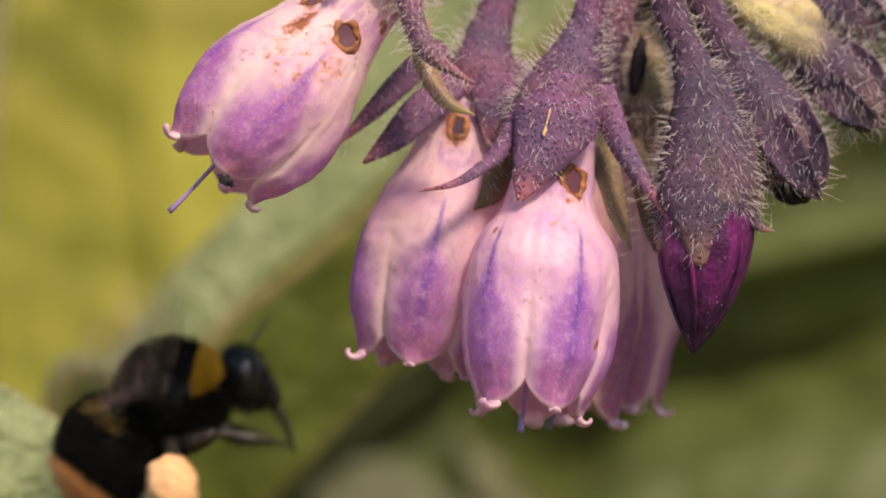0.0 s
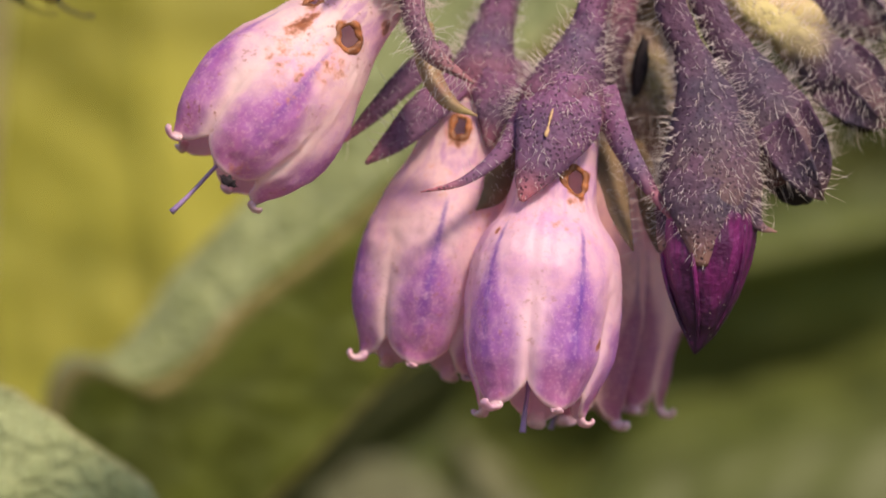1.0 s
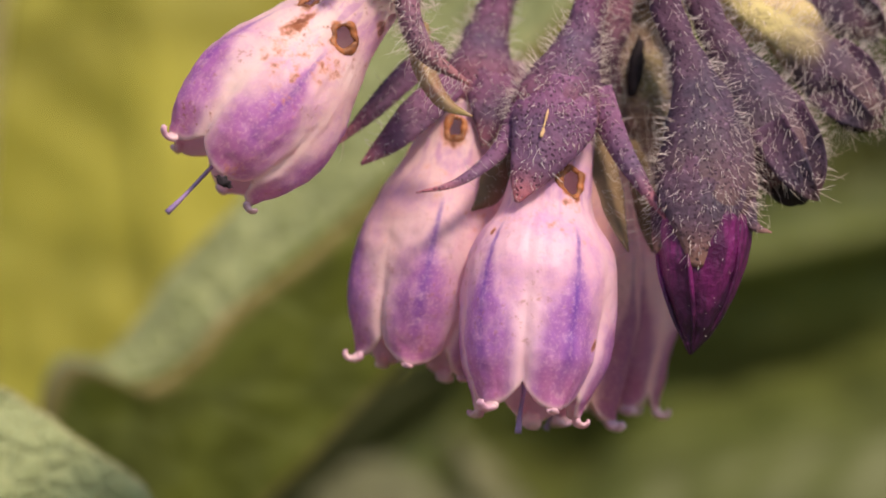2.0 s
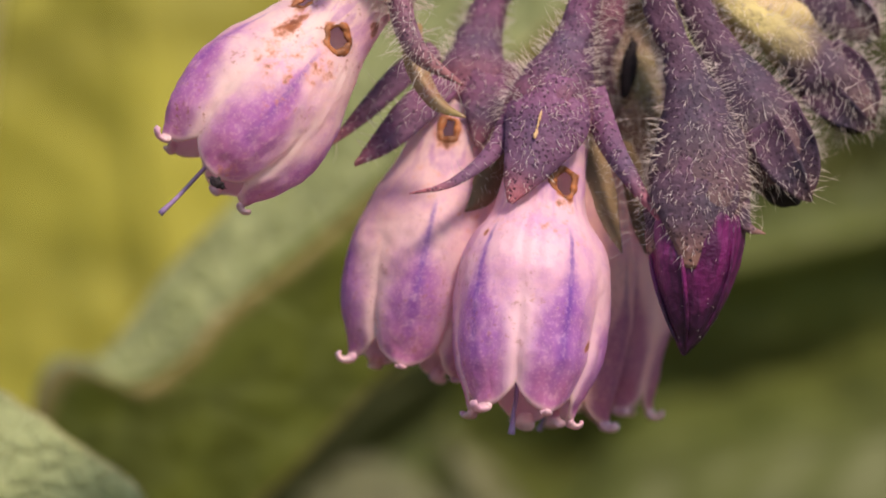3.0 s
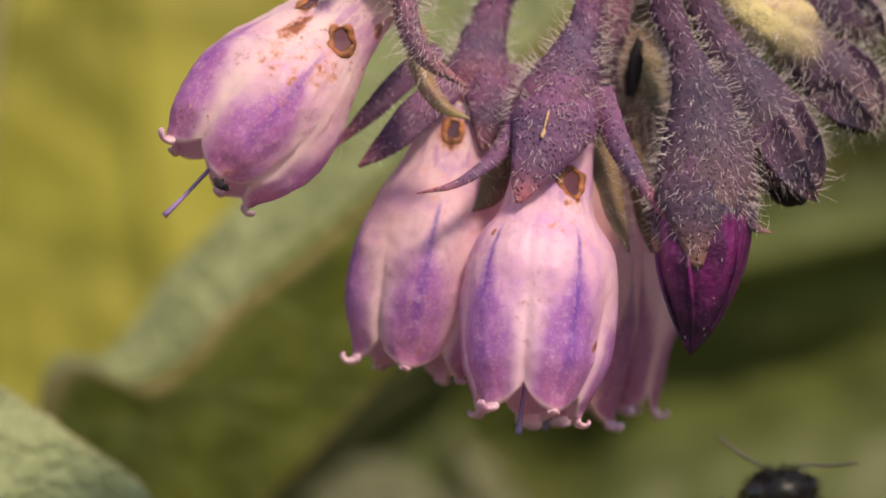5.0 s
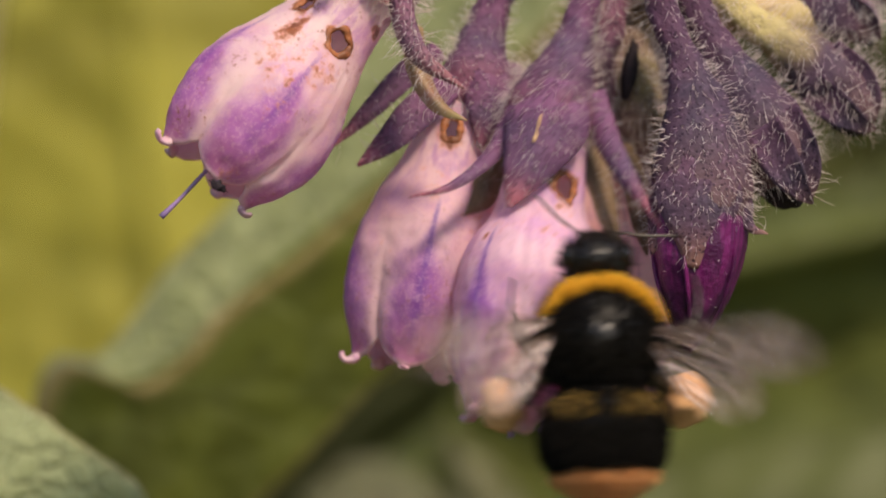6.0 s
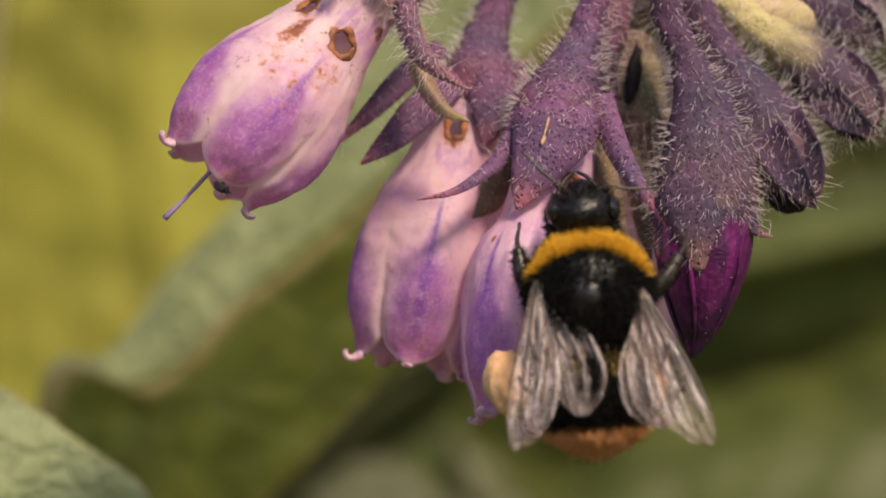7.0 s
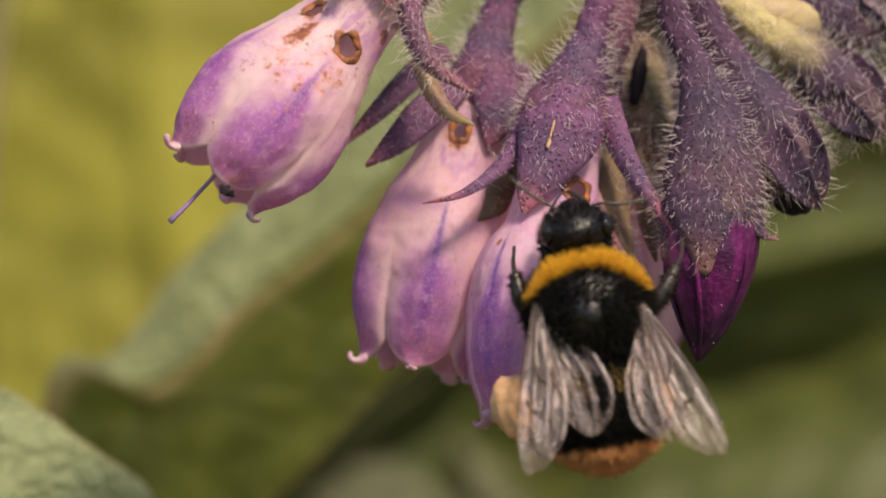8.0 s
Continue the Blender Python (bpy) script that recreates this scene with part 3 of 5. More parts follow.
corolla(f, bell(Shape(), (-4.07, 0.5, 16.13), (-14.11, -1.5, 4.57), [2.4, 2.5, 2.7, 3.05, 3.65, 4.25, 4.65, 4.75, 4.6, 4.05, 2.9], 1.15, 1.04,
     holes=[(-0.36, 0.30, 0.28, 0.050), (0.75, 0.275, 0.18, 0.042)],
     stains=[(-1.0, 0.17, 0.22, 0.03, 0.9), (0.45, 0.40, 0.16, 0.10, 0.72), (0.22, 0.50, 0.45, 0.14, 0.44), (-0.42, 0.43, 0.30, 0.10, 0.5), (0.05, 0.40, 0.3, 0.06, 0.42), (-0.15, 0.66, 0.3, 0.08, 0.36), (0.62, 0.30, 0.12, 0.05, 0.6), (-0.1, 0.56, 0.06, 0.03, 0.75), (-0.35, 0.96, 0.2, 0.04, 0.5),
             (0.95, 0.27, 0.12, 0.03, 0.8), (-0.45, 0.43, 0.1, 0.03, 0.5)], seed=2.0),
        PETAL_FADED, "pink-white bell with violet lobes and brown stains", [1.3, 0.5, 0.5, 1.0, 0.0])
style(f, [(-12.06, -1.5, 6.66), (-13.69, -2, 4.93), (-15.32, -2.3, 3.17), (-16.43, -2.5, 2.08)], 0.15)
part("scab", blob(Shape(), (-12.95, -5.45, 3.85), (0.48, 0.10, 0.24), 18, 12, (0, 40, 0), 0.9), BUD_DARK, f, "dark shrivelled spot on the lobe")

# the pale flower behind
f = thing("comfrey_flower", (3.79, 6, 17.10), "pale lilac comfrey bell with violet stripes, hanging half hidden", "flower", "flowers of the cluster")
FLOWERS["pale"] = f
calyx(f, [(3.79, 6, 17.10), (2.87, 6, 14.37), (2.18, 5.5, 12.13), (1.97, 5, 10.24), (1.56, 5, 8.47)], [1.0, 1.15, 1.6, 2.45, 2.2], CALYX,
      [([(-0.31, 5, 12.11), (-2.44, 4, 10.47), (-4.69, 3.2, 8.14), (-6.77, 2.6, 6.10)], [0.7, 0.8, 0.55, 0.06], (0.66, -0.2, -0.73), 0.3),
       ([(0.54, 3, 10.32), (-1.65, 2, 8.27), (-3.42, 1.6, 6.47), (-5.17, 1.6, 5.00)], [1.0, 1.1, 0.8, 0.1], (0.77, -0.2, -0.64), 0.25),
       ([(2.49, 2.8, 10.82), (2.76, 2.2, 8.95), (2.49, 2, 7.36), (2.08, 2.2, 6.02)], [1.3, 1.5, 1.0, 0.1], (1, 0.1, 0), 0.3),
       ([(4.11, 5, 11.26), (4.55, 4.5, 9.54), (4.34, 4, 7.82), (3.93, 4, 6.47)], [0.9, 1.0, 0.7, 0.1], (0.7, 0.7, 0), 0.3)],
      380, 0.7)
corolla(f, bell(Shape(), (1.16, 5.2, 8.71), (-2.24, 4, -7.15), [2.3, 2.5, 2.8, 3.4, 4.1, 4.5, 4.65, 4.6, 4.35, 3.8, 2.9], 1.5, 0.05,
     holes=[(0.15, 0.115, 0.22, 0.045)], stains=[(0.15, 0.13, 0.40, 0.07, 0.65), (-0.5, 0.45, 0.4, 0.08, 0.36), (0.3, 0.33, 0.5, 0.08, 0.34), (0.6, 0.62, 0.4, 0.06, 0.26), (-0.55, 0.70, 0.07, 0.02, 0.7)], seed=5.0),
        PETAL_CREAM, "cream-pink bell with violet stripes on its lobes", [0.4, 1.4, 0.8, 1.0, 0.6])

# the two flowers at the back
f = thing("comfrey_flower", (11.60, 5, 16.70), "rosy lilac comfrey bell tucked behind the others", "flower", "flowers of the cluster")
FLOWERS["rosy"] = f
calyx(f, [(11.10, 5, 16.90), (10.20, 4.5, 13.95), (9.55, 5, 11.26), (9.2, 7, 8.60), (8.99, 8.2, 6.16)], [0.85, 0.82, 0.85, 1.7, 2.4], CALYX_PINK,
      [([(10.96, 6, 6.52), (11.67, 4.5, 4.11), (11.97, 3.6, 1.72), (12.26, 3.2, -0.24)], [0.8, 0.8, 0.6, 0.08], (0.8, 0.3, 0), 0.3)], 420, 0.75, dry=(0,))
corolla(f, bell(Shape(), (8.99, 8.4, 6.41), (7.69, 7.6, -10.55), [2.2, 2.4, 2.6, 2.9, 3.3, 3.5, 3.55, 3.4, 3.1, 2.8, 2.5], 1.4, 0.3, seed=9.0, m=110, n=60),
        PETAL_SHADE, "rosy purple bell", [1.2, 1.0, 1.0, 1.0, 1.2])
style(f, [(7.40, 7, -6.82), (6.88, 6.5, -8.86), (6.21, 6, -10.21), (5.91, 6, -10.96)], 0.15)
f = thing("comfrey_flower", (12.99, 9, 16.96), "dusky pink comfrey bell at the back of the cluster", "flower", "flowers of the cluster")
FLOWERS["dusky"] = f
calyx(f, [(12.99, 9, 16.96), (12.76, 10, 12.86), (12.59, 11.5, 9.63), (11.97, 13.2, 6.42)], [0.9, 1.0, 1.7, 2.5], CALYX_PINK,
      [([(12.74, 11, 7.34), (13.01, 9.5, 4.53), (13.16, 9, 2.11), (12.99, 9, 0.38)], [0.9, 0.9, 0.6, 0.08], (0.8, 0.3, 0), 0.3)], 260, 0.75)
corolla(f, bell(Shape(), (11.9, 13.4, 6.71), (10.5, 13, -9.93), [2.2, 2.4, 2.6, 2.9, 3.2, 3.35, 3.4, 3.25, 2.95, 2.6, 2.3], 1.4, -0.2, seed=12.0, m=110, n=60),
        PETAL_SHADE, "dusky pink bell", [1.0, 0.4, 1.0, 1.0, 1.3])

# the flower in front that the bee visits
f = thing("comfrey_flower", (9.08, 1.2, 16.78), "open lilac-white comfrey bell with violet stripes and a robbed hole", "flower", "flowers of the cluster")
FLOWERS["front"] = f
calyx(f, [(9.08, 1.2, 16.78), (8.56, 0.8, 14.75), (7.95, 0.4, 12.72), (7.13, 0, 10.43), (6.53, 0, 8.37), (6.34, 0.3, 6.77)], [0.9, 0.93, 1.15, 2.05, 2.75, 2.25], CALYX,
      [([(6.9, -2.2, 10.2), (6.25, -2.9, 7.9), (5.25, -3.25, 5.6), (4.45, -3.2, 3.9), (4.0, -3.1, 2.7)], [1.5, 2.5, 1.75, 0.95, 0.15], (1, 0.05, 0.18), 0.36),
       ([(4.45, -1.2, 8.33), (2.91, -2, 5.72), (0.59, -3, 3.92), (-1.87, -3.6, 3.25)], [0.85, 0.52, 0.28, 0.04], (0.5, -0.3, -0.8), 0.4),
       ([(8.67, -0.8, 9.34), (9.89, -1.8, 6.16), (11.34, -2.8, 3.66), (12.83, -3.3, 1.55)], [0.95, 0.75, 0.45, 0.08], (0.75, -0.2, 0.6), 0.4),
       ([(4.06, 1.6, 6.91), (3.11, 1, 4.72), (2.47, 0.8, 3.21), (1.40, 0.6, 2.24)], [1.0, 1.0, 0.75, 0.05], (0.8, 0.3, -0.5), 0.3),
       ([(8.92, 1.4, 7.07), (9.62, 0.6, 3.88), (10.13, 0, 1.53), (10.65, -0.3, -0.20)], [0.95, 0.95, 0.6, 0.06], (0.8, 0.5, 0), 0.3)],
      620, 0.75, dry=(3, 4), leafy=CALYX_FLAP)
for at, size in (((5.75, -3.30, 7.75), (0.08, 0.04, 0.36)), ((5.50, -3.42, 6.75), (0.10, 0.04, 0.30)), ((5.62, -3.38, 7.25), (0.05, 0.03, 0.25))):
    part("scar", blob(Shape(), at, size, 14, 12, (-8, 16, 0), 0.6, at[2]), SCAR, f, "pale tan scar on the sepal")
corolla(f, bell(Shape(), (6.43, 1, 7.33), (4.56, -2.2, -9.71), [2.3, 2.35, 2.4, 2.45, 2.5, 2.6, 2.75, 3.2, 3.85, 4.2, 4.4, 4.5, 4.53, 4.53, 4.5, 4.46, 4.36, 4.15, 3.75, 3.3, 2.85], 1.5, 0.78,
     holes=[(-0.52, 0.218, 0.30, 0.052)], stains=[(-0.52, 0.30, 0.30, 0.03, 0.55), (-0.1, 0.37, 0.5, 0.08, 0.36), (-0.7, 0.42, 0.3, 0.05, 0.33), (0.75, 0.39, 0.2, 0.04, 0.34), (0.2, 0.66, 0.5, 0.05, 0.22), (-0.95, 0.80, 0.07, 0.025, 0.9), (0.9, 0.42, 0.04, 0.015, 0.9)], seed=21.0),
        PETAL, "lilac-white bell with violet stripes and curled lobe tips", [1.35, 1.0, 1.2, 1.1, 0.55])
style(f, [(4.68, -1, -5.28), (4.44, -1.5, -8.25), (4.24, -1.8, -9.56), (4.10, -2, -10.81)], 0.17)

# the magenta bud beside it
f = thing("comfrey_bud", (12.15, -1, 16.30), "deep magenta comfrey bud still in its hairy purple calyx", "flower bud", "buds of the cluster")
FLOWERS["magenta"] = f
calyx(f, [(12.15, -1, 16.30), (13.01, -1, 13.64), (14.01, -1, 11.32), (14.79, -1.2, 8.66), (15.05, -1.3, 5.94), (15.08, -1.4, 3.35), (15.05, -1.4, 1.62)],
      [0.85, 0.92, 1.05, 1.85, 2.75, 2.98, 2.5], CALYX_YOUNG,
      [([(14.91, -3.7, 6.27), (14.80, -4.35, 3.31), (14.64, -4.35, 1.02), (14.43, -4, -1.08)], [1.5, 2.6, 1.6, 0.3], (1, 0.05, 0), 0.36),
       ([(12.80, -2.6, 3.99), (12.50, -2.7, 2.18), (12.28, -2.5, 1.02), (12.09, -2.3, -0.30)], [1.4, 1.2, 0.8, 0.1], (0.7, -0.7, 0), 0.3),
       ([(17.25, -2.2, 4.16), (17.64, -2.2, 2.51), (18.05, -2, 1.36), (18.98, -2, 0.93)], [1.2, 0.9, 0.4, 0.04], (0.7, 0.7, 0), 0.3)],
      500, 0.7, (0, 0, -0.25), leafy=CALYX_TIP)
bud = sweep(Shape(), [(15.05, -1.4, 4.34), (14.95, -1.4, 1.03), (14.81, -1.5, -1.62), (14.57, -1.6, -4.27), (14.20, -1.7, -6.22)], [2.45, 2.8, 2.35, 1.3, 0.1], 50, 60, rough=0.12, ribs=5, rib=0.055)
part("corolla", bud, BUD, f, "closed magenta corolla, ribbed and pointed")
for k in range(5):
    a0 = k * 2 * math.pi / 5 + 0.5
    ridge = [(14.98, -1.4, 1.36), (14.84, -1.5, -1.29), (14.61, -1.6, -3.94), (14.27, -1.7, -5.99)]
    line = []
    for i, (c, r) in enumerate(zip(ridge, (2.78, 2.45, 1.45, 0.2))):
        a = a0 + i * 0.12
        line.append((c[0] + r * math.cos(a), c[1] + r * math.sin(a), c[2]))
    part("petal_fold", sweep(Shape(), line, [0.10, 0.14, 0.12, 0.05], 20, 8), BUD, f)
part("hairs", hairs(Shape(), [bud], 45, 0.12, 0.013, RNG, (0, 0, -0.4), keep=lambda p, n: n.y < 0.3), HAIR, f, kind="stuff")


def young_bud(key, ctrl, radii, label, sepals, count, tip=None, length=0.8, material=CALYX_YOUNG):
    b = thing("comfrey_bud", ctrl[0], label, "flower bud", "buds of the cluster")
    FLOWERS[key] = b
    calyx(b, ctrl, radii, material, sepals, count, length, (0.15, 0, -0.15), leafy=CALYX_YOUNG)
    if tip:
        part("corolla", blob(Shape(), tip[0], tip[1], 20, 14, tip[2], 0.25), BUD_DARK, b, "dark closed corolla tip")
    return b


young_bud("grey", [(13.87, 0, 16.37), (15.35, 0.8, 13.74), (16.77, 1, 11.08), (18.27, 1, 8.40), (19.54, 1, 5.99), (20.35, 1, 4.12)], [0.85, 0.95, 1.35, 2.3, 2.45, 1.75],
          "grey-purple comfrey bud nodding, dark at its opening tip",
          [([(20.2, -0.6, 8.37), (21.2, -0.9, 6.36), (21.7, -0.9, 4.53), (21.6, -0.7, 2.96)], [0.9, 1.0, 0.7, 0.15], (0.75, -0.4, 0.5), -0.3),
           ([(18.76, -1.4, 7.33), (20.13, -1.7, 5.00), (21.00, -1.6, 3.68), (21.76, -1.2, 2.82)], [1.3, 1.1, 0.7, 0.1], (0.7, -0.3, 0.6), -0.3),
           ([(17.58, 0.6, 7.22), (18.26, 0.8, 5.38), (18.76, 0.8, 4.05), (19.19, 0.8, 3.21)], [1.2, 1.0, 0.6, 0.1], (0.9, 0.4, 0.35), 0.3)], 350,
          ((20.16, 1.2, 3.55), (1.35, 1.0, 1.0), (0, 30, 0)), 0.85)
young_bud("small", [(16.40, 3, 15.55), (18.93, 3, 13.53), (21.19, 3, 11.91), (22.87, 3, 10.49), (24.49, 3, 9.07), (25.50, 3, 7.96)], [0.9, 1.05, 1.6, 2.05, 1.9, 1.2],
          "small purple comfrey bud with bristling pale hairs",
          [([(23.2, 1.9, 12.0), (24.7, 1.5, 10.7), (25.5, 1.6, 9.2), (25.7, 2, 7.7)], [0.7, 0.8, 0.6, 0.1], (0.75, -0.3, 0.6), -0.3),
           ([(22.01, 1.6, 9.76), (23.66, 1.3, 8.41), (24.85, 1.5, 7.58), (25.79, 1.8, 7.25)], [1.2, 1.0, 0.6, 0.1], (0.5, -0.4, 0.75), -0.3)], 290,
          ((24.19, 3.4, 7.53), (1.3, 0.9, 0.55), (0, 20, 0)), 1.0, CALYX_YELLOW)
young_bud("top", [(19.59, 5, 17.04), (21.63, 5, 15.51), (23.33, 5, 14.66), (24.86, 5, 13.91), (25.88, 5, 13.09)], [0.8, 1.1, 1.5, 1.5, 0.8],
          "tight purple comfrey bud near the coil of the cluster",
          [([(24.25, 4, 15.28), (25.42, 3.8, 14.42), (25.99, 3.8, 13.57), (26.26, 3.8, 12.72)], [0.9, 0.9, 0.6, 0.1], (0.5, -0.8, 0.2), -0.3)], 200,
          ((25.09, 5, 12.89), (0.9, 0.8, 0.4), (0, 25, 0)), 0.95)
young_bud("hidden", [(12.49, 6, 17.10), (12.11, 6.5, 15.08), (11.58, 7, 12.71), (11.52, 7, 9.97), (12.05, 7.5, 7.42), (12.32, 8, 5.20)], [0.8, 1.0, 1.6, 1.75, 1.6, 0.8],
          "green-purple comfrey bud deep inside the cluster", [], 420,
          ((11.30, 5.0, 10.9), (0.46, 0.45, 1.75), (0, 8, 0)), 0.85, CALYX_GREEN)
young_bud("corner", [(22.48, 7, 17.86), (24.20, 7, 16.83), (25.74, 7, 16.31), (27.28, 7, 15.97)], [0.7, 1.1, 1.4, 1.0], "tiny comfrey bud at the coil of the cluster", [], 160, None, 0.9)

# the arched flower stalk
axis_line = [(-47, 95, -700), (-46, 95, -400), (-44, 90, -120), (-38, 80, 10), (-24, 45, 42), (-5.07, 14, 24.68), (-0.14, 6, 21.54), (5.96, 4, 18.66), (11.40, 4.5, 17.00), (15.81, 4.5, 15.31), (19.59, 5, 13.98), (22.74, 6, 14.30), (24.54, 7, 16.14)]
stalk = thing("flower_stalk", (-47, 95, -700), "arched yellow-green hairy stalk that carries the cluster", "stalk")
axis_shape = sweep(Shape(), axis_line, [4, 3.6, 3.2, 2.8, 2.4, 2.0, 1.6, 1.5, 1.5, 1.6, 1.7, 1.5, 0.9], 150, 18, rough=0.15)
part("stem", axis_shape, STEM, stalk)
part("hairs", hairs(Shape(), [axis_shape], 1700, 0.9, 0.018, RNG, keep=lambda p, n: p.z > 12 and p.x > -5), HAIR, stalk, kind="stuff")
FLOWERS["stalk"] = stalk


# ---- leaves behind ----
def folded_leaf(label, ridge, wide_up, way_up, wide_down, way_down, material, name="comfrey_leaf", n=60, m=26, wave=0.1, quilt=0.8, seed=0.0, stem_r=1.0, group="leaves behind the cluster", under=None, petiole=None, low_ridge=None):
    """A big leaf folded along its midrib: one half leans up, the other hangs; its stalk runs down to the ground."""
    pts = curve(ridge, n)
    ob = thing(name, ridge[0], label, "leaf", group)
    main = pts
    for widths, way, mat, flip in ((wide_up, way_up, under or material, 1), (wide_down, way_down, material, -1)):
        wid, d = values(widths, n), Vector(way).normalized()
        pts = curve(low_ridge, n) if low_ridge and flip < 0 else main
        top, edge, along = [], [], []
        for i, p in enumerate(pts):
            t = (pts[min(i + 1, n)] - pts[max(i - 1, 0)]).normalized()
            nrm = d.cross(t).normalized()
            for j in range(m + 1):
                x = j / m
                w = max(wid[i], 0.3) * (1 + wave * noise.noise(Vector((i / n * 9, x * 2 + seed, seed))) * x)
                q = p + d * (x * w)
                q += nrm * quilt * (noise.noise(q * 0.16 + Vector((seed, 0, 0))) + 0.5 * noise.noise(q * 0.45)) * min(1, x * 5)
                top.append(q)
                edge.append(max(0.955 * x, 1.0 - 0.8 * x))
                along.append(i / n)
        k, c = m + 1, (n + 1) * (m + 1)
        low = [q + Vector((0, 0.45, -0.15)) for q in top]
        faces = []
        for i in range(n):
            for j in range(m):
                a = i * k + j
                faces += [(a, a + k, a + k + 1, a + 1), (c + a, c + a + 1, c + a + k + 1, c + a + k)]
            faces += [(i * k, c + i * k, c + (i + 1) * k, (i + 1) * k), (i * k + m, (i + 1) * k + m, c + (i + 1) * k + m, c + i * k + m)]
        for j in range(m):
            faces += [(j, j + 1, c + j + 1, c + j), (n * k + j, c + n * k + j, c + n * k + j + 1, n * k + j + 1)]
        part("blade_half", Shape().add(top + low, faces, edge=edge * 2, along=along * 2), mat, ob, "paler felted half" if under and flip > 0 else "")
    part("midrib", sweep(Shape(), [tuple(p + Vector((0, 0.35, -0.2))) for p in curve(ridge, 8)], [stem_r, stem_r * 0.9, stem_r * 0.6, 0.15], 40, 10), material, ob)
    x, y, z = ridge[0]
    path = petiole or [(x, y, z), (x * 1.03, y + 4, z * 0.7 - 210), (x * 1.04, y + 8, -480), (x * 1.04, y + 10, -712)]
    part("petiole", sweep(Shape(), path, [stem_r * 1.1, stem_r * 1.6, stem_r * 2.0, stem_r * 2.4], 40, 10), material, ob)
    return ob


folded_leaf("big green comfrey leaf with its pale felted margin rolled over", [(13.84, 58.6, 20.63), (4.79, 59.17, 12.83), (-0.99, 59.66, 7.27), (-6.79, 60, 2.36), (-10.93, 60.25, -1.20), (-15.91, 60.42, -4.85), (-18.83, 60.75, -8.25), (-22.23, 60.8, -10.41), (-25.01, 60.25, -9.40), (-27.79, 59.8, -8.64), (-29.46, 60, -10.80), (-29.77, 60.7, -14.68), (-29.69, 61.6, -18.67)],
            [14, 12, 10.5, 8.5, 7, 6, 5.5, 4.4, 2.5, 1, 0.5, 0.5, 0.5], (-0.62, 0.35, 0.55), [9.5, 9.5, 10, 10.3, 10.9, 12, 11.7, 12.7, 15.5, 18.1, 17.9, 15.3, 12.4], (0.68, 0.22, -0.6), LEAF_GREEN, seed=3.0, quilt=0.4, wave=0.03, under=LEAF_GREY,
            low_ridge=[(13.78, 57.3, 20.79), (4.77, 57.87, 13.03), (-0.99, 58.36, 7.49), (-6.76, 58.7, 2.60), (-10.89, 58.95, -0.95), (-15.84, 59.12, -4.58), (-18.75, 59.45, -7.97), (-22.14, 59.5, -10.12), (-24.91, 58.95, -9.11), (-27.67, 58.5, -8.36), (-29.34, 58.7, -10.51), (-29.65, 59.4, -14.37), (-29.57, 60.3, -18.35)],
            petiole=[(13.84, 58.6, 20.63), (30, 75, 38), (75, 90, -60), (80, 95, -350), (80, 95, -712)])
# added leaf, coloured dark to stand in for the shaded gap here
folded_leaf("added dark leaf standing in for the shaded gap behind the big one", [(-17.22, 136, -23.67), (-11.55, 136, -18.51), (-5.36, 136, -13.61), (-2.27, 136, -11.55), (0.82, 136, -10.26)],
            [2.5, 3.2, 3.2, 2.6, 0.6], (-0.2, -0.7, 0.6), [6, 6, 7, 6, 1], (0.4, 0.7, -0.5), LEAF_SHADE, seed=37.0, quilt=0.4)
folded_leaf("veined grey-green comfrey leaf with a pale margin", [(-39.33, 22, -12.01), (-34.98, 22, -15.64), (-30.62, 22, -19.19), (-25.18, 22, -23.55), (-21.55, 22, -27.18)],
            [6, 9.5, 10.2, 9.6, 2], (0.55, 0.3, 0.6), [10, 12, 14, 12, 2], (-0.5, 0.3, -0.7), LEAF_VEINED, seed=8.0, quilt=1.1, wave=0.04)
folded_leaf("broad leaf with full sun put into its yellow-green colour", [(-23.35, 230, -55.11), (-29.74, 240, -16.96), (-34.32, 240, 9.24), (-36.29, 240, 35.44), (-36.94, 240, 61.64)],
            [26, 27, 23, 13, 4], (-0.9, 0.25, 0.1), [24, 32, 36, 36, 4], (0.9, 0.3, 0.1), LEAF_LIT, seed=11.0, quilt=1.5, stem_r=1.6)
folded_leaf("upright yellowish leaf in sun further back", [(-59.26, 330, -66.63), (-61.86, 340, -20.44), (-62.65, 340, 11.13), (-60.28, 340, 50.58), (-59.49, 340, 82.14)],
            [16, 20, 22, 20, 4], (-0.9, 0.25, 0.1), [16, 20, 22, 20, 4], (0.9, 0.3, 0.1), LEAF_MID, seed=13.0, quilt=2.0, stem_r=1.6)
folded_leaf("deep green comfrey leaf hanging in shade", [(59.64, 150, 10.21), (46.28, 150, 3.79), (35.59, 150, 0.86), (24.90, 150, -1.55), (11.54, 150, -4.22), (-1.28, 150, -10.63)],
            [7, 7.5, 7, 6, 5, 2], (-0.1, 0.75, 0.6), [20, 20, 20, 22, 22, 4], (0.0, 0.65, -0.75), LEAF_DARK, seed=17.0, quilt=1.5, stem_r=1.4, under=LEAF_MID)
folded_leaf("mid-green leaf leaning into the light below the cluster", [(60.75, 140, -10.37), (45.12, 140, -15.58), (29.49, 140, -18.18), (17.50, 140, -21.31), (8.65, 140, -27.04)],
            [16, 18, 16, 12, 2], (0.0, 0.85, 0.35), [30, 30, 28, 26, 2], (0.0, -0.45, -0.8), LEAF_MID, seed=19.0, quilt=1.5)
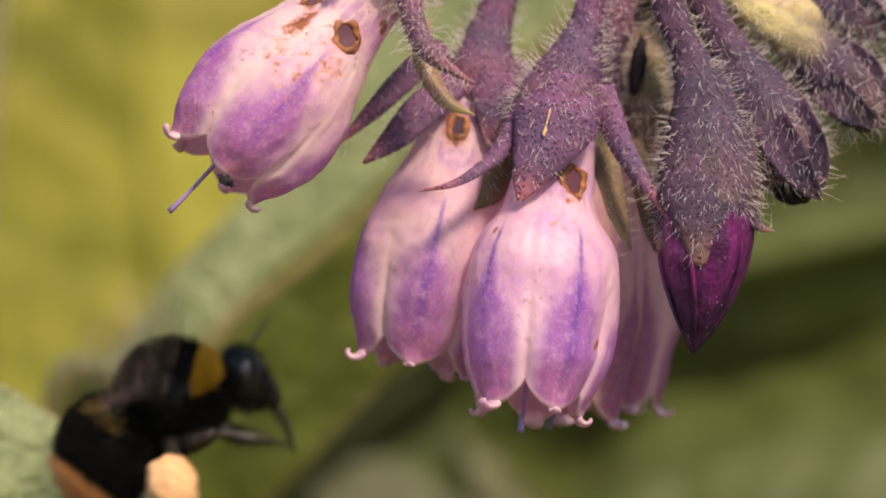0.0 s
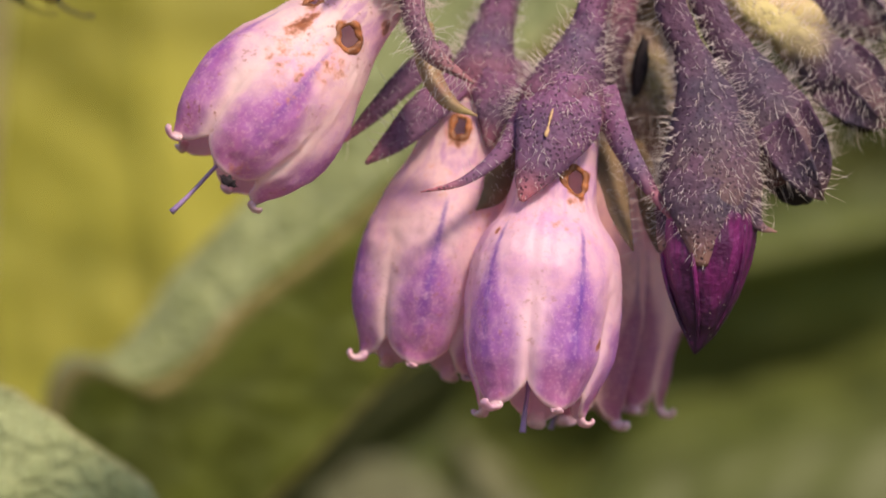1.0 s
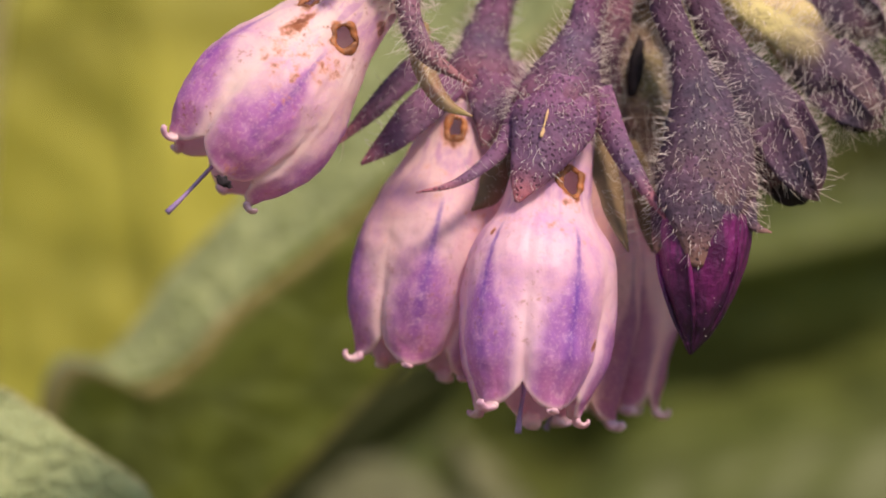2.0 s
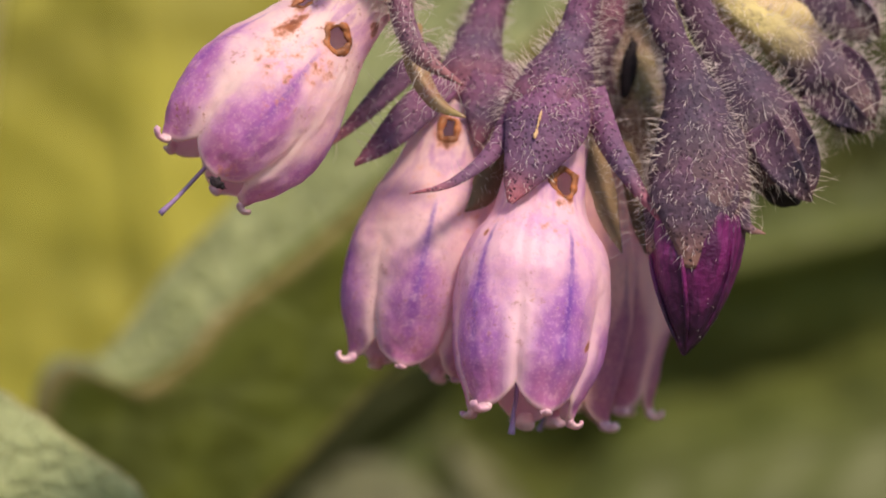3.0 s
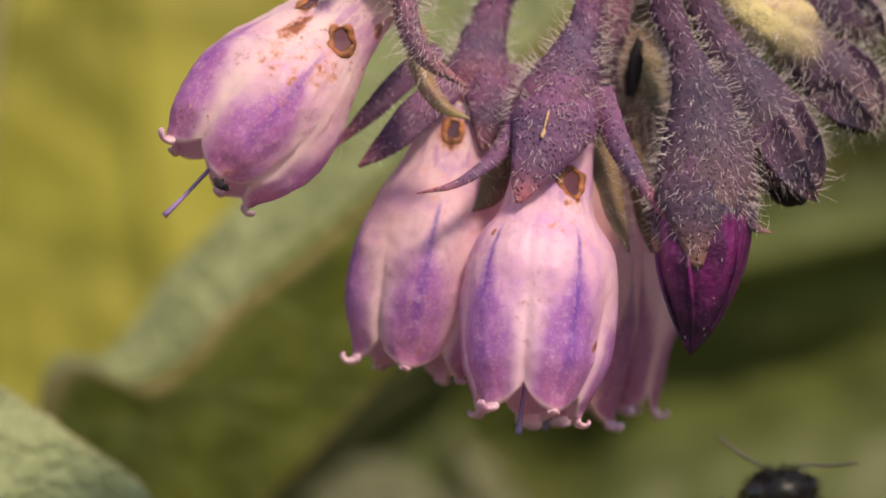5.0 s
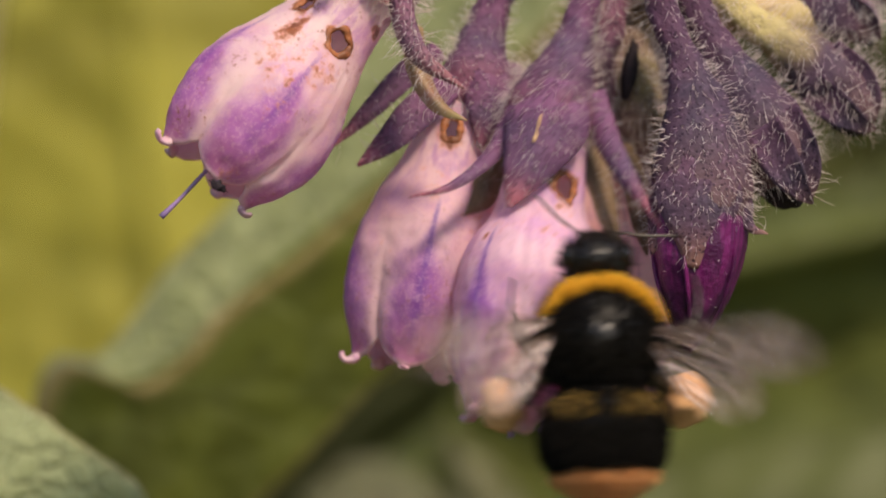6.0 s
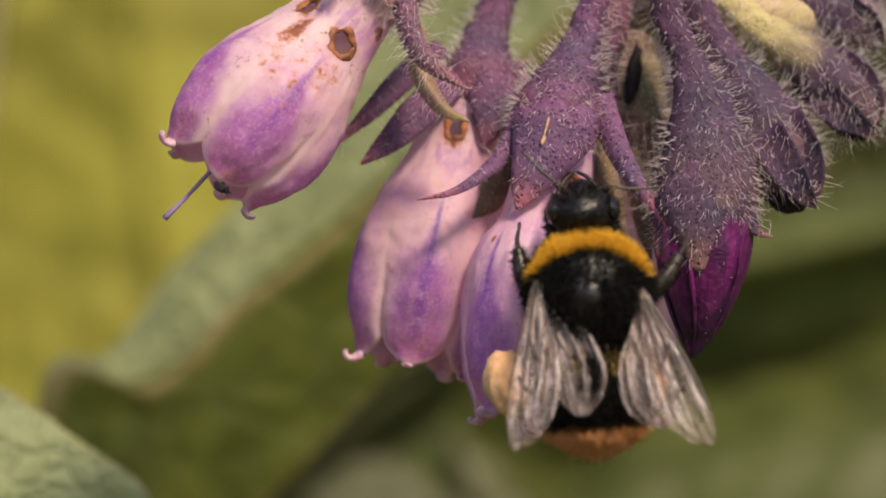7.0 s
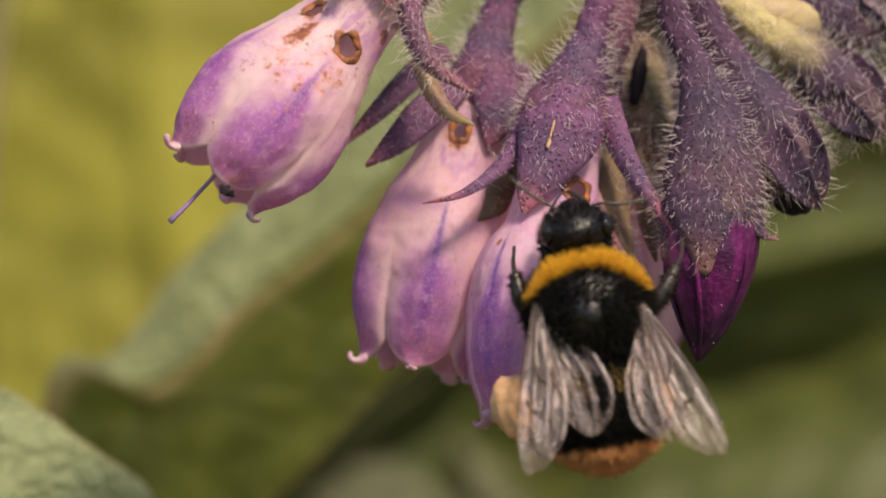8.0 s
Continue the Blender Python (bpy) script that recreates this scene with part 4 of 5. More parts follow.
folded_leaf("blurred grey leaf tip low behind the cluster", [(5.86, 128, -30.24), (0.81, 128, -25.19), (-3.23, 128, -22.16), (-7.27, 128, -20.40), (-12.32, 128, -22.67)],
            [3, 3, 3, 2, 1], (0.1, 0.6, 0.7), [8, 9, 9, 8, 1], (0.1, -0.3, -0.9), LEAF_FELT, seed=23.0)
folded_leaf("grey-green leaf tip rising below the cluster", [(7.65, 142, -31.89), (4.50, 142, -25.08), (1.89, 142, -20.37), (0.31, 142, -17.23)],
            [3.5, 3.5, 2.8, 0.6], (-0.8, 0.3, 0.3), [4, 4, 3, 0.6], (0.8, 0.35, 0.1), LEAF_FELT, seed=29.0)
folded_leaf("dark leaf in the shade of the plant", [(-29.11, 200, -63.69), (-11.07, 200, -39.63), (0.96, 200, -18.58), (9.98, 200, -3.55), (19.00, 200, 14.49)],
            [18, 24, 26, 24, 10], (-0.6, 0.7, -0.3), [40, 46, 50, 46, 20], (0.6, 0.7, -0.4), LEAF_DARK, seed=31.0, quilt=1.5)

# ---- ground and distance ----
sheet = Shape()
N = 40
span = [math.copysign(abs(u) ** 3, u) * 400000 for u in np.linspace(-1, 1, N + 1)]
sheet.add([(x, y, -700 + 12 * noise.noise(Vector((x, y, 0)) * 0.004)) for y in span for x in span],
          [(i * (N + 1) + j, i * (N + 1) + j + 1, (i + 1) * (N + 1) + j + 1, (i + 1) * (N + 1) + j) for i in range(N) for j in range(N)])
me = bpy.data.meshes.new("ground")
me.from_pydata([(x / 1000, y / 1000, 0.7 + z / 1000) for x, y, z in sheet.v], [], sheet.f)
me.materials.append(GROUND)
tagged(new("ground", me), "dark meadow soil under the plants", "ground", kind="structure")


def thicket(name, label, count, box, size, material, seed):
    """A bank of loose leaves, far too many to count."""
    rng = np.random.default_rng(seed)
    sh = Shape()
    for _ in range(count):
        at = Vector([a + (b - a) * rng.random() for a, b in box])
        (left, right), (near, far), (low, high) = box
        ends = abs(2 * (at.x - left) / (right - left) - 1)
        at.y += 0.3 * (far - near) * noise.noise(Vector((at.x / (right - left) * 5, seed, 0))) * (1 + ends)
        deep = abs(2 * (at.y - near) / (far - near) - 1)
        crest = 0.86 + 0.30 * noise.noise(Vector((at.x, at.y, seed * 90)) * 2.4 / size * 0.12) - 0.75 * max(0.0, ends - 0.45) - 0.25 * max(0.0, deep - 0.5)
        at.z = low + (at.z - low) * max(0.12, crest + 0.10 * rng.normal())
        d = Vector((rng.normal(0, 0.6), rng.normal(0, 0.5) - 0.3, 0.7 + rng.normal(0, 0.5))).normalized()
        s = d.cross(Vector(rng.normal(0, 1, 3))).normalized()
        b = s.cross(d)
        ln, w = size * (0.6 + 0.8 * rng.random()), size * 0.22
        rows = []
        for k, ww in ((0, 0.15), (0.3, 1), (0.65, 0.8), (1, 0.03)):
            c = at + d * ln * k - b * ln * 0.25 * k * k
            rows += [c - s * w * ww, c + b * w * 0.25 * ww, c + s * w * ww]
        sh.add(rows, [(3 * i + j, 3 * i + j + 1, 3 * i + j + 4, 3 * i + j + 3) for i in range(3) for j in range(2)])
    me = bpy.data.meshes.new(name)
    me.from_pydata([(x / 1000, y / 1000, 0.7 + z / 1000) for x, y, z in sh.v], [], sh.f)
    me.polygons.foreach_set("use_smooth", [True] * len(me.polygons))
    me.materials.append(material)
    return tagged(new(name, me), label, "foliage", kind="stuff")


thicket("undergrowth", "dense green undergrowth behind the plant", 2600, ((-500, 500), (430, 800), (-700, 120)), 90, HEDGE, 3)
thicket("meadow_plants", "tall sunlit meadow plants in the distance", 5000, ((-2500, 2500), (1200, 2600), (-700, 700)), 220, HEDGE, 4)


# ---- the bumblebee (its own space: x to its right, y ahead, z to its back; origin in the thorax) ----
bee = thing("bumblebee", (-15, 0, 0), "black bumblebee with yellow collar, orange tail and pollen loads", "bumblebee")
bee["local_mm"] = [0.0, 0.0, 0.0]

thorax_s = blob(Shape(), (0, 0, -0.25), (3.3, 3.2, 3.15), 32, 22, rough=0.06)
thorax = part("thorax", thorax_s, BEE_BLACK, bee, local=True)
part("collar_fur", hairs(Shape(), [thorax_s], 9000, 0.60, 0.022, RNG, (0, 0.25, 0.1), 0.5, spread=0.22, keep=lambda p, n: 2.15 - 0.15 * p.x * p.x < p.y < 2.95 - 0.09 * p.x * p.x and p.z > 0.35 - 0.12 * abs(p.x)), FUR_YELLOW, thorax, "golden yellow collar of fur", kind="stuff", local=True)
part("fur", hairs(Shape(), [thorax_s], 9000, 0.75, 0.03, RNG, (0, -0.15, 0), 0.5, keep=lambda p, n: (p.y <= 2.20 - 0.15 * p.x * p.x or p.z < 0.3) and not (abs(p.x) < 0.6 and abs(p.y + 0.3) < 0.6 and p.z > 0)), FUR_BLACK, thorax, kind="stuff", local=True)
part("scutum", blob(Shape(), (0, -0.3, 2.55), (0.9, 0.9, 0.5), 20, 12), BEE_BLACK, thorax, "bald shiny patch on the back", local=True)

head_s = blob(Shape(), (0, 4.45, -0.7), (1.95, 1.45, 2.1), 26, 18, rough=0.05)
head = part("head", head_s, BEE_BLACK, bee, local=True, at=(0, 3.2, -0.4))
for sx in (-1, 1):
    part("eye", blob(Shape(), (sx * 1.62, 4.6, -0.35), (0.5, 0.8, 1.2), 18, 14), BEE_EYE, head, "glossy dark compound eye", local=True, at=(sx * 1.45, 4.5, -0.35))
part("fur", hairs(Shape(), [head_s], 700, 0.55, 0.035, RNG, (0, 0.3, 0.1), 0.5), FUR_BLACK, head, kind="stuff", local=True, at=(0, 4.4, -0.5))
part("face", sweep(Shape(), [(0, 4.9, -1.0), (0, 5.5, -1.8), (0, 5.8, -2.6), (0, 5.9, -3.1)], [1.15, 1.0, 0.75, 0.35], 14, 16), BEE_BLACK, head, local=True, at=(0, 5.2, -1.0))
part("proboscis", sweep(Shape(), [(0, 5.8, -2.8), (0, 6.2, -4.0), (0, 6.3, -5.2), (0, 6.2, -6.3)], [0.4, 0.3, 0.2, 0.06], 16, 10), LEG, head, "long dark tongue", local=True, at=(0, 5.8, -2.8))
feelers = [part("antenna", sweep(Shape(), [(-0.6, 5.5, 0.2), (-1.3, 6.1, 0.6), (-2.2, 6.9, 0.5), (-3.3, 8.2, 0.3)], [0.11, 0.085, 0.10, 0.08], 20, 8), LEG, head, local=True, at=(-0.6, 5.5, 0.2)),
           part("antenna", sweep(Shape(), [(0.6, 5.5, 0.2), (1.5, 5.8, 0.6), (2.7, 5.6, 0.6), (4.6, 5.6, 0.4)], [0.11, 0.085, 0.10, 0.08], 20, 8), LEG, head, local=True, at=(0.6, 5.5, 0.2))]

# abdomen: overlapping rings that taper to the tail
prof = [(0.0, 1.1), (0.08, 2.3), (0.25, 3.1), (0.45, 3.45), (0.62, 3.3), (0.78, 2.7), (0.92, 1.5), (1.0, 0.25)]


def belly_radius(u):
    for (a, r), (b, s) in zip(prof, prof[1:]):
        if u <= b:
            return r + (s - r) * smooth01((u - a) / (b - a))
    return 0.2


WAIST = (0, -2.5, -0.4)
rings = Shape()
rv, rf = [], []
for i in range(61):
    u = i / 60
    r = belly_radius(u) * (1 - 0.035 * ((u * 6) % 1))
    for j in range(36):
        a = 2 * math.pi * j / 36
        rv.append((r * math.cos(a), -2.5 - 6.4 * u, -0.4 - 0.9 * u * u + r * 0.88 * math.sin(a)))
rf = [(i * 36 + j, i * 36 + (j + 1) % 36, (i + 1) * 36 + (j + 1) % 36, (i + 1) * 36 + j) for i in range(60) for j in range(36)]
rf += [tuple(range(36))[::-1], tuple(60 * 36 + j for j in range(36))]
rings.add(rv, rf)
abdomen = part("abdomen", rings, BEE_BLACK, bee, "shiny black ringed abdomen", local=True, at=WAIST)
for lo, hi, mat, n, ln, nm, lb in ((0.0, 0.31, FUR_BLACK, 5200, 0.65, "fur", ""), (0.16, 0.31, FUR_DULL, 4600, 0.6, "band_fur", "dull yellow band of fur"),
                                   (0.30, 0.76, FUR_BLACK, 7500, 0.6, "fur", ""), (0.76, 1.0, FUR_TAIL, 5000, 0.8, "tail_fur", "pale orange tail fur")):
    part(nm, hairs(Shape(), [rings], n, ln, 0.03, RNG, (0, -0.6, 0), 0.4, keep=lambda p, nn, lo=lo, hi=hi: lo <= (-2.5 - p.y) / 6.4 < hi and (lo != 0.16 or (abs(p.x) > 0.5 and p.z > 0.2))), mat, abdomen, lb, kind="stuff", local=True, at=WAIST)


def leg(path, radii, foot, load=None):
    ob = part("leg", sweep(Shape(), path, radii, 26, 10), LEG, bee, local=True, at=path[0])
    part("foot", sweep(Shape(), foot, [0.15, 0.12, 0.10, 0.08], 16, 8, rough=0.06), LEG, ob, local=True, at=foot[0])
    shape = Shape()
    sweep(shape, path, radii, 26, 8)
    part("bristles", hairs(Shape(), [shape], 800, 0.3, 0.022, RNG, (0, 0, 0)), FUR_BLACK, ob, kind="stuff", local=True, at=path[0])
    if load:
        lump = blob(Shape(), load, (1.3, 1.95, 1.55), 26, 18, (0, 0, 8 if load[0] < 0 else -8), 0.22, seed=load[0])
        part("pollen_load", lump, POLLEN, ob, "pale orange packed pollen load", local=True, at=load)
    return ob


LEGS = []
for sx in (-1, 1):
    LEGS.append((leg([(sx * 1.0, 2.0, -2.0), (sx * 2.0, 2.7, -3.0), (sx * 2.6, 3.9, -3.1), (sx * 2.8, 5.2, -3.3)], [0.38, 0.38, 0.34, 0.22],
                     [(sx * 2.8, 5.2, -3.3), (sx * 2.75, 5.9, -3.6), (sx * 2.6, 6.5, -3.9), (sx * 2.3, 7.0, -4.3)]), "fore", sx))
    out = 1.0 if sx > 0 else 0.5
    LEGS.append((leg([(sx * 1.6, 0.4, -2.2), (sx * (2.4 + 0.8 * out), -0.3, -1.7), (sx * (3.2 + 1.1 * out), 0.3 + 0.4 * (1 - out), -1.3), (sx * (3.5 + 1.9 * out), 1.8, -1.5)], [0.45, 0.52, 0.52, 0.32],
                     [(sx * (3.5 + 1.9 * out), 1.8, -1.5), (sx * (3.5 + 2.3 * out), 2.4, -2.2), (sx * (3.4 + 2.6 * out), 3.0, -3.1), (sx * (3.4 + 2.7 * out), 3.4, -4.2)]), "middle", sx))
    LEGS.append((leg([(sx * 1.6, -1.4, -2.2), (sx * 2.9, -2.3, -2.3), (sx * 3.9, -4.0, -1.8), (sx * 4.5, -6.6, -1.7)], [0.5, 0.55, 0.6, 0.5],
                     [(sx * 4.5, -6.6, -1.7), (sx * 4.4, -7.2, -2.5), (sx * 4.2, -7.6, -3.4), (sx * 3.9, -7.7, -4.3)], (sx * 5.1, -4.7, -1.3)), "hind", sx))


def wing(name, outline, veins, at):
    """A thin membrane with raised veins. outline: rows of (distance out, leading edge, trailing edge)."""
    pts = curve([(a * 0.9, b, c) for a, b, c in outline], 40)
    rows, n = [], 40
    for i, p in enumerate(pts):
        for j in range(n + 1):
            x = j / n
            y = p.y + (p.z - p.y) * x
            z = (0.10 * math.sin(x * 19 + p.x * 0.5) + 0.34 * noise.noise(Vector((x * 11, p.x * 0.22, outline[2][1]))) + 0.12 * noise.noise(Vector((x * 9, p.x * 1.0, outline[2][1])))) * min(1, p.x / 3) * (0.5 + x) + 0.25 * x * x
            fray = max(0.0, p.x / outline[-1][0] / 0.9 - 0.8)
            z += fray * 1.6 * noise.noise(Vector((x * 11, p.x * 0.6, 4.0)))
            rows.append((y, -p.x, z))
    k = n + 1
    faces = [(i * k + j, i * k + j + 1, (i + 1) * k + j + 1, (i + 1) * k + j) for i in range(40) for j in range(n)]
    ob = part(name, Shape().add(rows, faces, along=[p.x / (0.9 * outline[-1][0]) for p in pts for _ in range(n + 1)]), WING, bee, "smoky clear veined wing membrane", local=True)
    ob.location = Vector(at) / 1000
    for path in veins:
        v = part("vein", sweep(Shape(), path, [0.085, 0.07, 0.06, 0.03], 18, 6), VEIN, ob, local=True)
        v.location = (0, 0, 0)
    return ob


WINGS = []
for sx in (-1, 1):
    # the wing is built pointing backward, its leading edge outward
    fore = wing("forewing", [(0, sx * 0.2, sx * -0.2), (1.5, sx * 0.4, sx * -0.5), (3.5, sx * 0.6, sx * -1.2), (6, sx * 0.85, sx * -1.9), (8.5, sx * 0.85, sx * -1.8), (10.3, sx * 0.55, sx * -0.9), (11, sx * 0.25, sx * -0.1)],
                [[(0, 0, 0.05), (sx * 0.5, -2.8, 0.08), (sx * 0.8, -5.6, 0.08), (sx * 0.85, -8.1, 0.08)], [(0, 0, 0.05), (sx * 0.1, -3.0, 0.12), (sx * 0.1, -5.5, 0.12), (sx * 0.1, -8.4, 0.1)],
                 [(0, 0, 0.05), (sx * -0.4, -2.5, 0.15), (sx * -0.8, -4.5, 0.15), (sx * -1.2, -7.5, 0.2)], [(sx * 0.1, -3.2, 0.12), (sx * -0.3, -4.2, 0.15), (sx * -0.6, -4.4, 0.15), (sx * -1.0, -5.0, 0.2)],
                 [(sx * 0.4, -5.6, 0.12), (sx * 0.0, -6.2, 0.15), (sx * -0.4, -6.2, 0.15), (sx * -0.9, -6.8, 0.2)]], (sx * 2.9, 0.25 - sx * 0.40, 1.8))
    hind = wing("hindwing", [(0, sx * 0.2, sx * -0.2), (1.5, sx * 0.2, sx * -0.9), (3.5, sx * 0.5, sx * -2.1), (5.8, sx * 0.6, sx * -2.5), (7.4, sx * 0.3, sx * -1.9), (8.2, sx * -0.3, sx * -1.0)],
                [[(0, 0, 0.05), (sx * 0.3, -2.5, 0.08), (sx * 0.4, -4.5, 0.08), (sx * 0.2, -6.6, 0.08)], [(0, 0, 0.05), (sx * -0.3, -2.5, 0.12), (sx * -0.6, -4, 0.15), (sx * -0.8, -5.8, 0.2)]], (sx * 2.8, -0.45 - sx * 0.40, 1.6))
    WINGS += [(fore, "fore", sx), (hind, "hind", sx)]


# ---- what moves ----
def bee_pose(at, ahead, back):
    """The bee's pose from its place (mm), the way it heads and the way its back faces."""
    y = Vector(ahead).normalized()
    z = Vector(back)
    z = (z - y * z.dot(y)).normalized()
    m = Matrix((y.cross(z), y, z)).transposed().to_4x4()
    m.translation = (at[0] / 1000, at[1] / 1000, 0.7 + at[2] / 1000)
    return m


def blend(rows, t):
    """Numbers between timed rows."""
    if t <= rows[0][0]:
        return rows[0][1:]
    for a, b in zip(rows, rows[1:]):
        if t <= b[0]:
            u = smooth01((t - a[0]) / (b[0] - a[0]))
            return [p + (q - p) * u for p, q in zip(a[1:], b[1:])]
    return rows[-1][1:]


# times, then millimetres across and up by which each flower is tugged
SWAY = {
    "faded": [(0, 0, 0), (4.4, 0, 0), (4.467, 0.05, -0.25), (4.533, -0.05, 0.2), (4.7, -0.15, -0.5), (5.2, 0, 0), (5.9, 0, 0), (6.05, 0.05, -0.43), (6.5, 0, -0.4), (7.0, 0, -0.3), (7.5, 0, -0.36), (8, 0, -0.4)],
    "pale": [(0, 0, 0), (4.4, 0, 0), (4.467, -0.3, -0.45), (4.533, -0.2, 0.05), (4.7, -0.1, -0.45), (5.2, 0, 0), (5.9, 0.05, 0), (6.05, 0.2, -0.2), (6.5, 0.12, 0), (7.0, 0.13, 0.05), (8, 0.1, 0)],
    "front": [(0, 0, 0), (4.1, 0, 0), (4.4, 0.0, -0.05), (4.467, -0.05, -0.15), (4.5, 0.1, 0.2), (4.533, 0.25, 0.5), (4.6, 0.1, 0.0), (4.7, 0.4, -0.15), (5.2, 0, 0), (5.9, 0, 0), (5.967, 0.25, 0.05), (6.0, -0.05, -0.3), (6.033, -0.4, -0.6), (6.1, -0.2, -0.4), (6.3, 0.1, -0.55), (6.5, 0.13, -0.55), (7.0, 0.17, -0.4), (7.5, 0.15, -0.42), (8, 0.2, -0.5)],
    "magenta": [(0, 0, 0), (4.4, 0, 0), (4.467, -0.1, -0.25), (4.533, 0.15, 0.25), (4.7, 0.2, -0.05), (5.2, 0, 0), (5.9, 0, 0), (6.05, 0.2, -0.2), (6.5, 0.2, -0.3), (7.0, 0.2, -0.23), (8, 0.27, -0.3)],
    "rest": [(0, 0, 0), (4.4, 0, 0), (4.467, -0.1, -0.2), (4.533, 0.12, 0.2), (4.7, 0.1, -0.1), (5.2, 0, 0), (5.9, 0, 0), (6.05, 0.03, -0.35), (6.5, 0, -0.38), (7.0, 0, -0.4), (7.5, 0, -0.42), (8, 0, -0.42)],
}
BEE_ROWS = [
    (0.0, (-17.3, 13, -8.9), (0.92, 0.2, 0.30), (-0.3, -0.2, 0.92), 34),
    (0.1, (-15.80, 12, -7.07), (0.9, 0.2, 0.42), (-0.4, -0.25, 0.9), 40),
    (0.2, (-14.60, 12, -4.49), (0.94, 0.1, 0.25), (-0.28, -0.15, 0.95), 42),
    (0.3, (-19.68, 12, -4.35), (0.96, 0.05, 0.2), (-0.2, -0.15, 0.95), 44),
    (0.4, (-23.19, 12, -1.94), (0.95, 0.05, 0.25), (-0.25, -0.15, 0.95), 46),
    (0.5, (-25.30, 12, 0.14), (0.93, 0.05, 0.3), (-0.3, -0.12, 0.95), 48),
    (0.6, (-24.96, 12, 7.50), (0.9, 0.1, 0.4), (-0.4, -0.12, 0.9), 46),
    (0.7, (-19.73, 12, 15.58), (0.92, 0.1, 0.3), (-0.35, -0.15, 0.9), 34),
    (0.8, (-19.05, 12, 18.42), (0.95, 0.2, 0.1), (-0.2, -0.15, 0.95), 25),
    (0.9, (-23.09, 12, 20.21), (0.97, 0.2, 0.1), (-0.1, -0.1, 0.95), 20),
    (1.0, (-24.49, 12, 22.33), (0.95, 0.3, 0.15), (-0.1, -0.1, 0.95), 20),
    (1.2, (-27.20, 5, 29.16), (0.6, 0.7, 0.3), (-0.1, -0.1, 0.95), 20),
    (1.6, (-44.97, 10, 32.45), (-0.5, 0.8, 0.1), (0, 0, 1), 20),
    (2.1, (-59.80, 15, 11.96), (-0.8, -0.1, -0.4), (0, 0, 1), 20),
    (2.7, (-53.84, 5, -18.98), (-0.1, -0.7, -0.4), (0, 0, 1), 20),
    (3.3, (-28.48, -8, -40.61), (0.8, -0.2, 0.1), (-0.1, 0, 1), 20),
    (3.8, (-2.61, -6, -34.49), (0.6, 0.1, 0.6), (-0.7, 0.2, 0.6), 20),
    (4.1, (5.00, -3, -23.41), (0.1, 0.1, 0.98), (-0.75, 0.45, 0.2), 16),
    (4.2, (5.48, -3, -18.15), (-0.05, 0.1, 0.98), (-0.75, 0.5, 0.1), 12),
    (4.3, (4.63, -3, -17.32), (-0.1, 0.1, 0.98), (-0.8, 0.5, 0.1), 12),
    (4.4, (5.0, -3, -17.5), (0.04, 0.1, 0.98), (-0.85, -0.35, 0.1), 12),
    (4.5, (3.35, -4, -17.5), (0.12, 0.05, 0.98), (-0.38, -0.92, 0.1), 12),
    (4.6, (8.17, -5, -16.5), (0.05, 0.1, 0.97), (-0.25, -0.93, 0.15), 12),
    (4.7, (12.37, -7, -15.06), (-0.12, 0.25, 0.95), (0.15, -0.95, 0.25), 14),
    (5.0, (19.67, -16, -17.78), (-0.2, 0.3, 0.9), (0.3, -0.9, 0.3), 20),
    (5.4, (25.91, -22, -14.91), (-0.5, 0.35, 0.75), (0.3, -0.7, 0.6), 20),
    (5.7, (21.46, -18, -9.31), (-0.6, 0.3, 0.7), (0.3, -0.8, 0.5), 14),
    (5.8, (17.43, -16, -5.49), (-0.55, 0.3, 0.72), (0.25, -0.85, 0.45), 10),
    (5.9, (10.99, -17, -4.75), (-0.22, 0.5, 0.82), (0.1, -0.8, 0.55), 4),
    (6.0, (9.0, -9.6, -5.0), (-0.04, 0.2, 0.97), (0.05, -0.97, 0.2), 4),
    (6.1, (4.36, -11, -4.75), (0.03, 0.1, 0.99), (0.0, -0.99, 0.1), 4),
    (6.2, (7.15, -10, -4.89), (-0.04, 0.1, 0.99), (0.0, -0.99, 0.1), 4),
    (6.3, (8.43, -10, -3.87), (-0.1, 0.1, 0.99), (0.0, -0.99, 0.1), 4),
    (6.5, (8.70, -10, -4.26), (-0.12, 0.1, 0.98), (0.0, -0.99, 0.1), 4),
    (6.6, (7.76, -10, -2.90), (-0.12, 0.05, 0.98), (0.0, -0.99, 0.1), 4),
    (6.8, (7.58, -10, -2.93), (-0.10, 0.05, 0.98), (0.0, -0.99, 0.1), 4),
    (7.0, (8.06, -10, -2.37), (-0.06, 0.05, 0.98), (0.0, -0.99, 0.1), 4),
    (7.2, (8.51, -10, -2.31), (-0.08, 0.05, 0.98), (0.0, -0.99, 0.1), 4),
    (7.4, (8.38, -10, -2.66), (-0.10, 0.05, 0.98), (0.0, -0.99, 0.1), 4),
    (7.5, (8.48, -10, -2.62), (-0.10, 0.05, 0.98), (0.0, -0.99, 0.1), 4),
    (7.6, (7.84, -10, -3.04), (-0.12, 0.05, 0.98), (0.0, -0.99, 0.1), 4),
    (7.8, (7.49, -10, -3.27), (-0.12, 0.05, 0.98), (0.0, -0.99, 0.1), 4),
    (8.0, (7.78, -10, -3.33), (-0.14, 0.05, 0.98), (0.0, -0.99, 0.1), 4),
]
LEG_FLIGHT = {"fore": (-18, 20, 0), "middle": (38, 20, 0), "hind": (84, 28, 0)}
LEG_GRIP = {"fore": (30, 0, -5), "middle": (26, 0, 22), "hind": (60, 10, 0)}


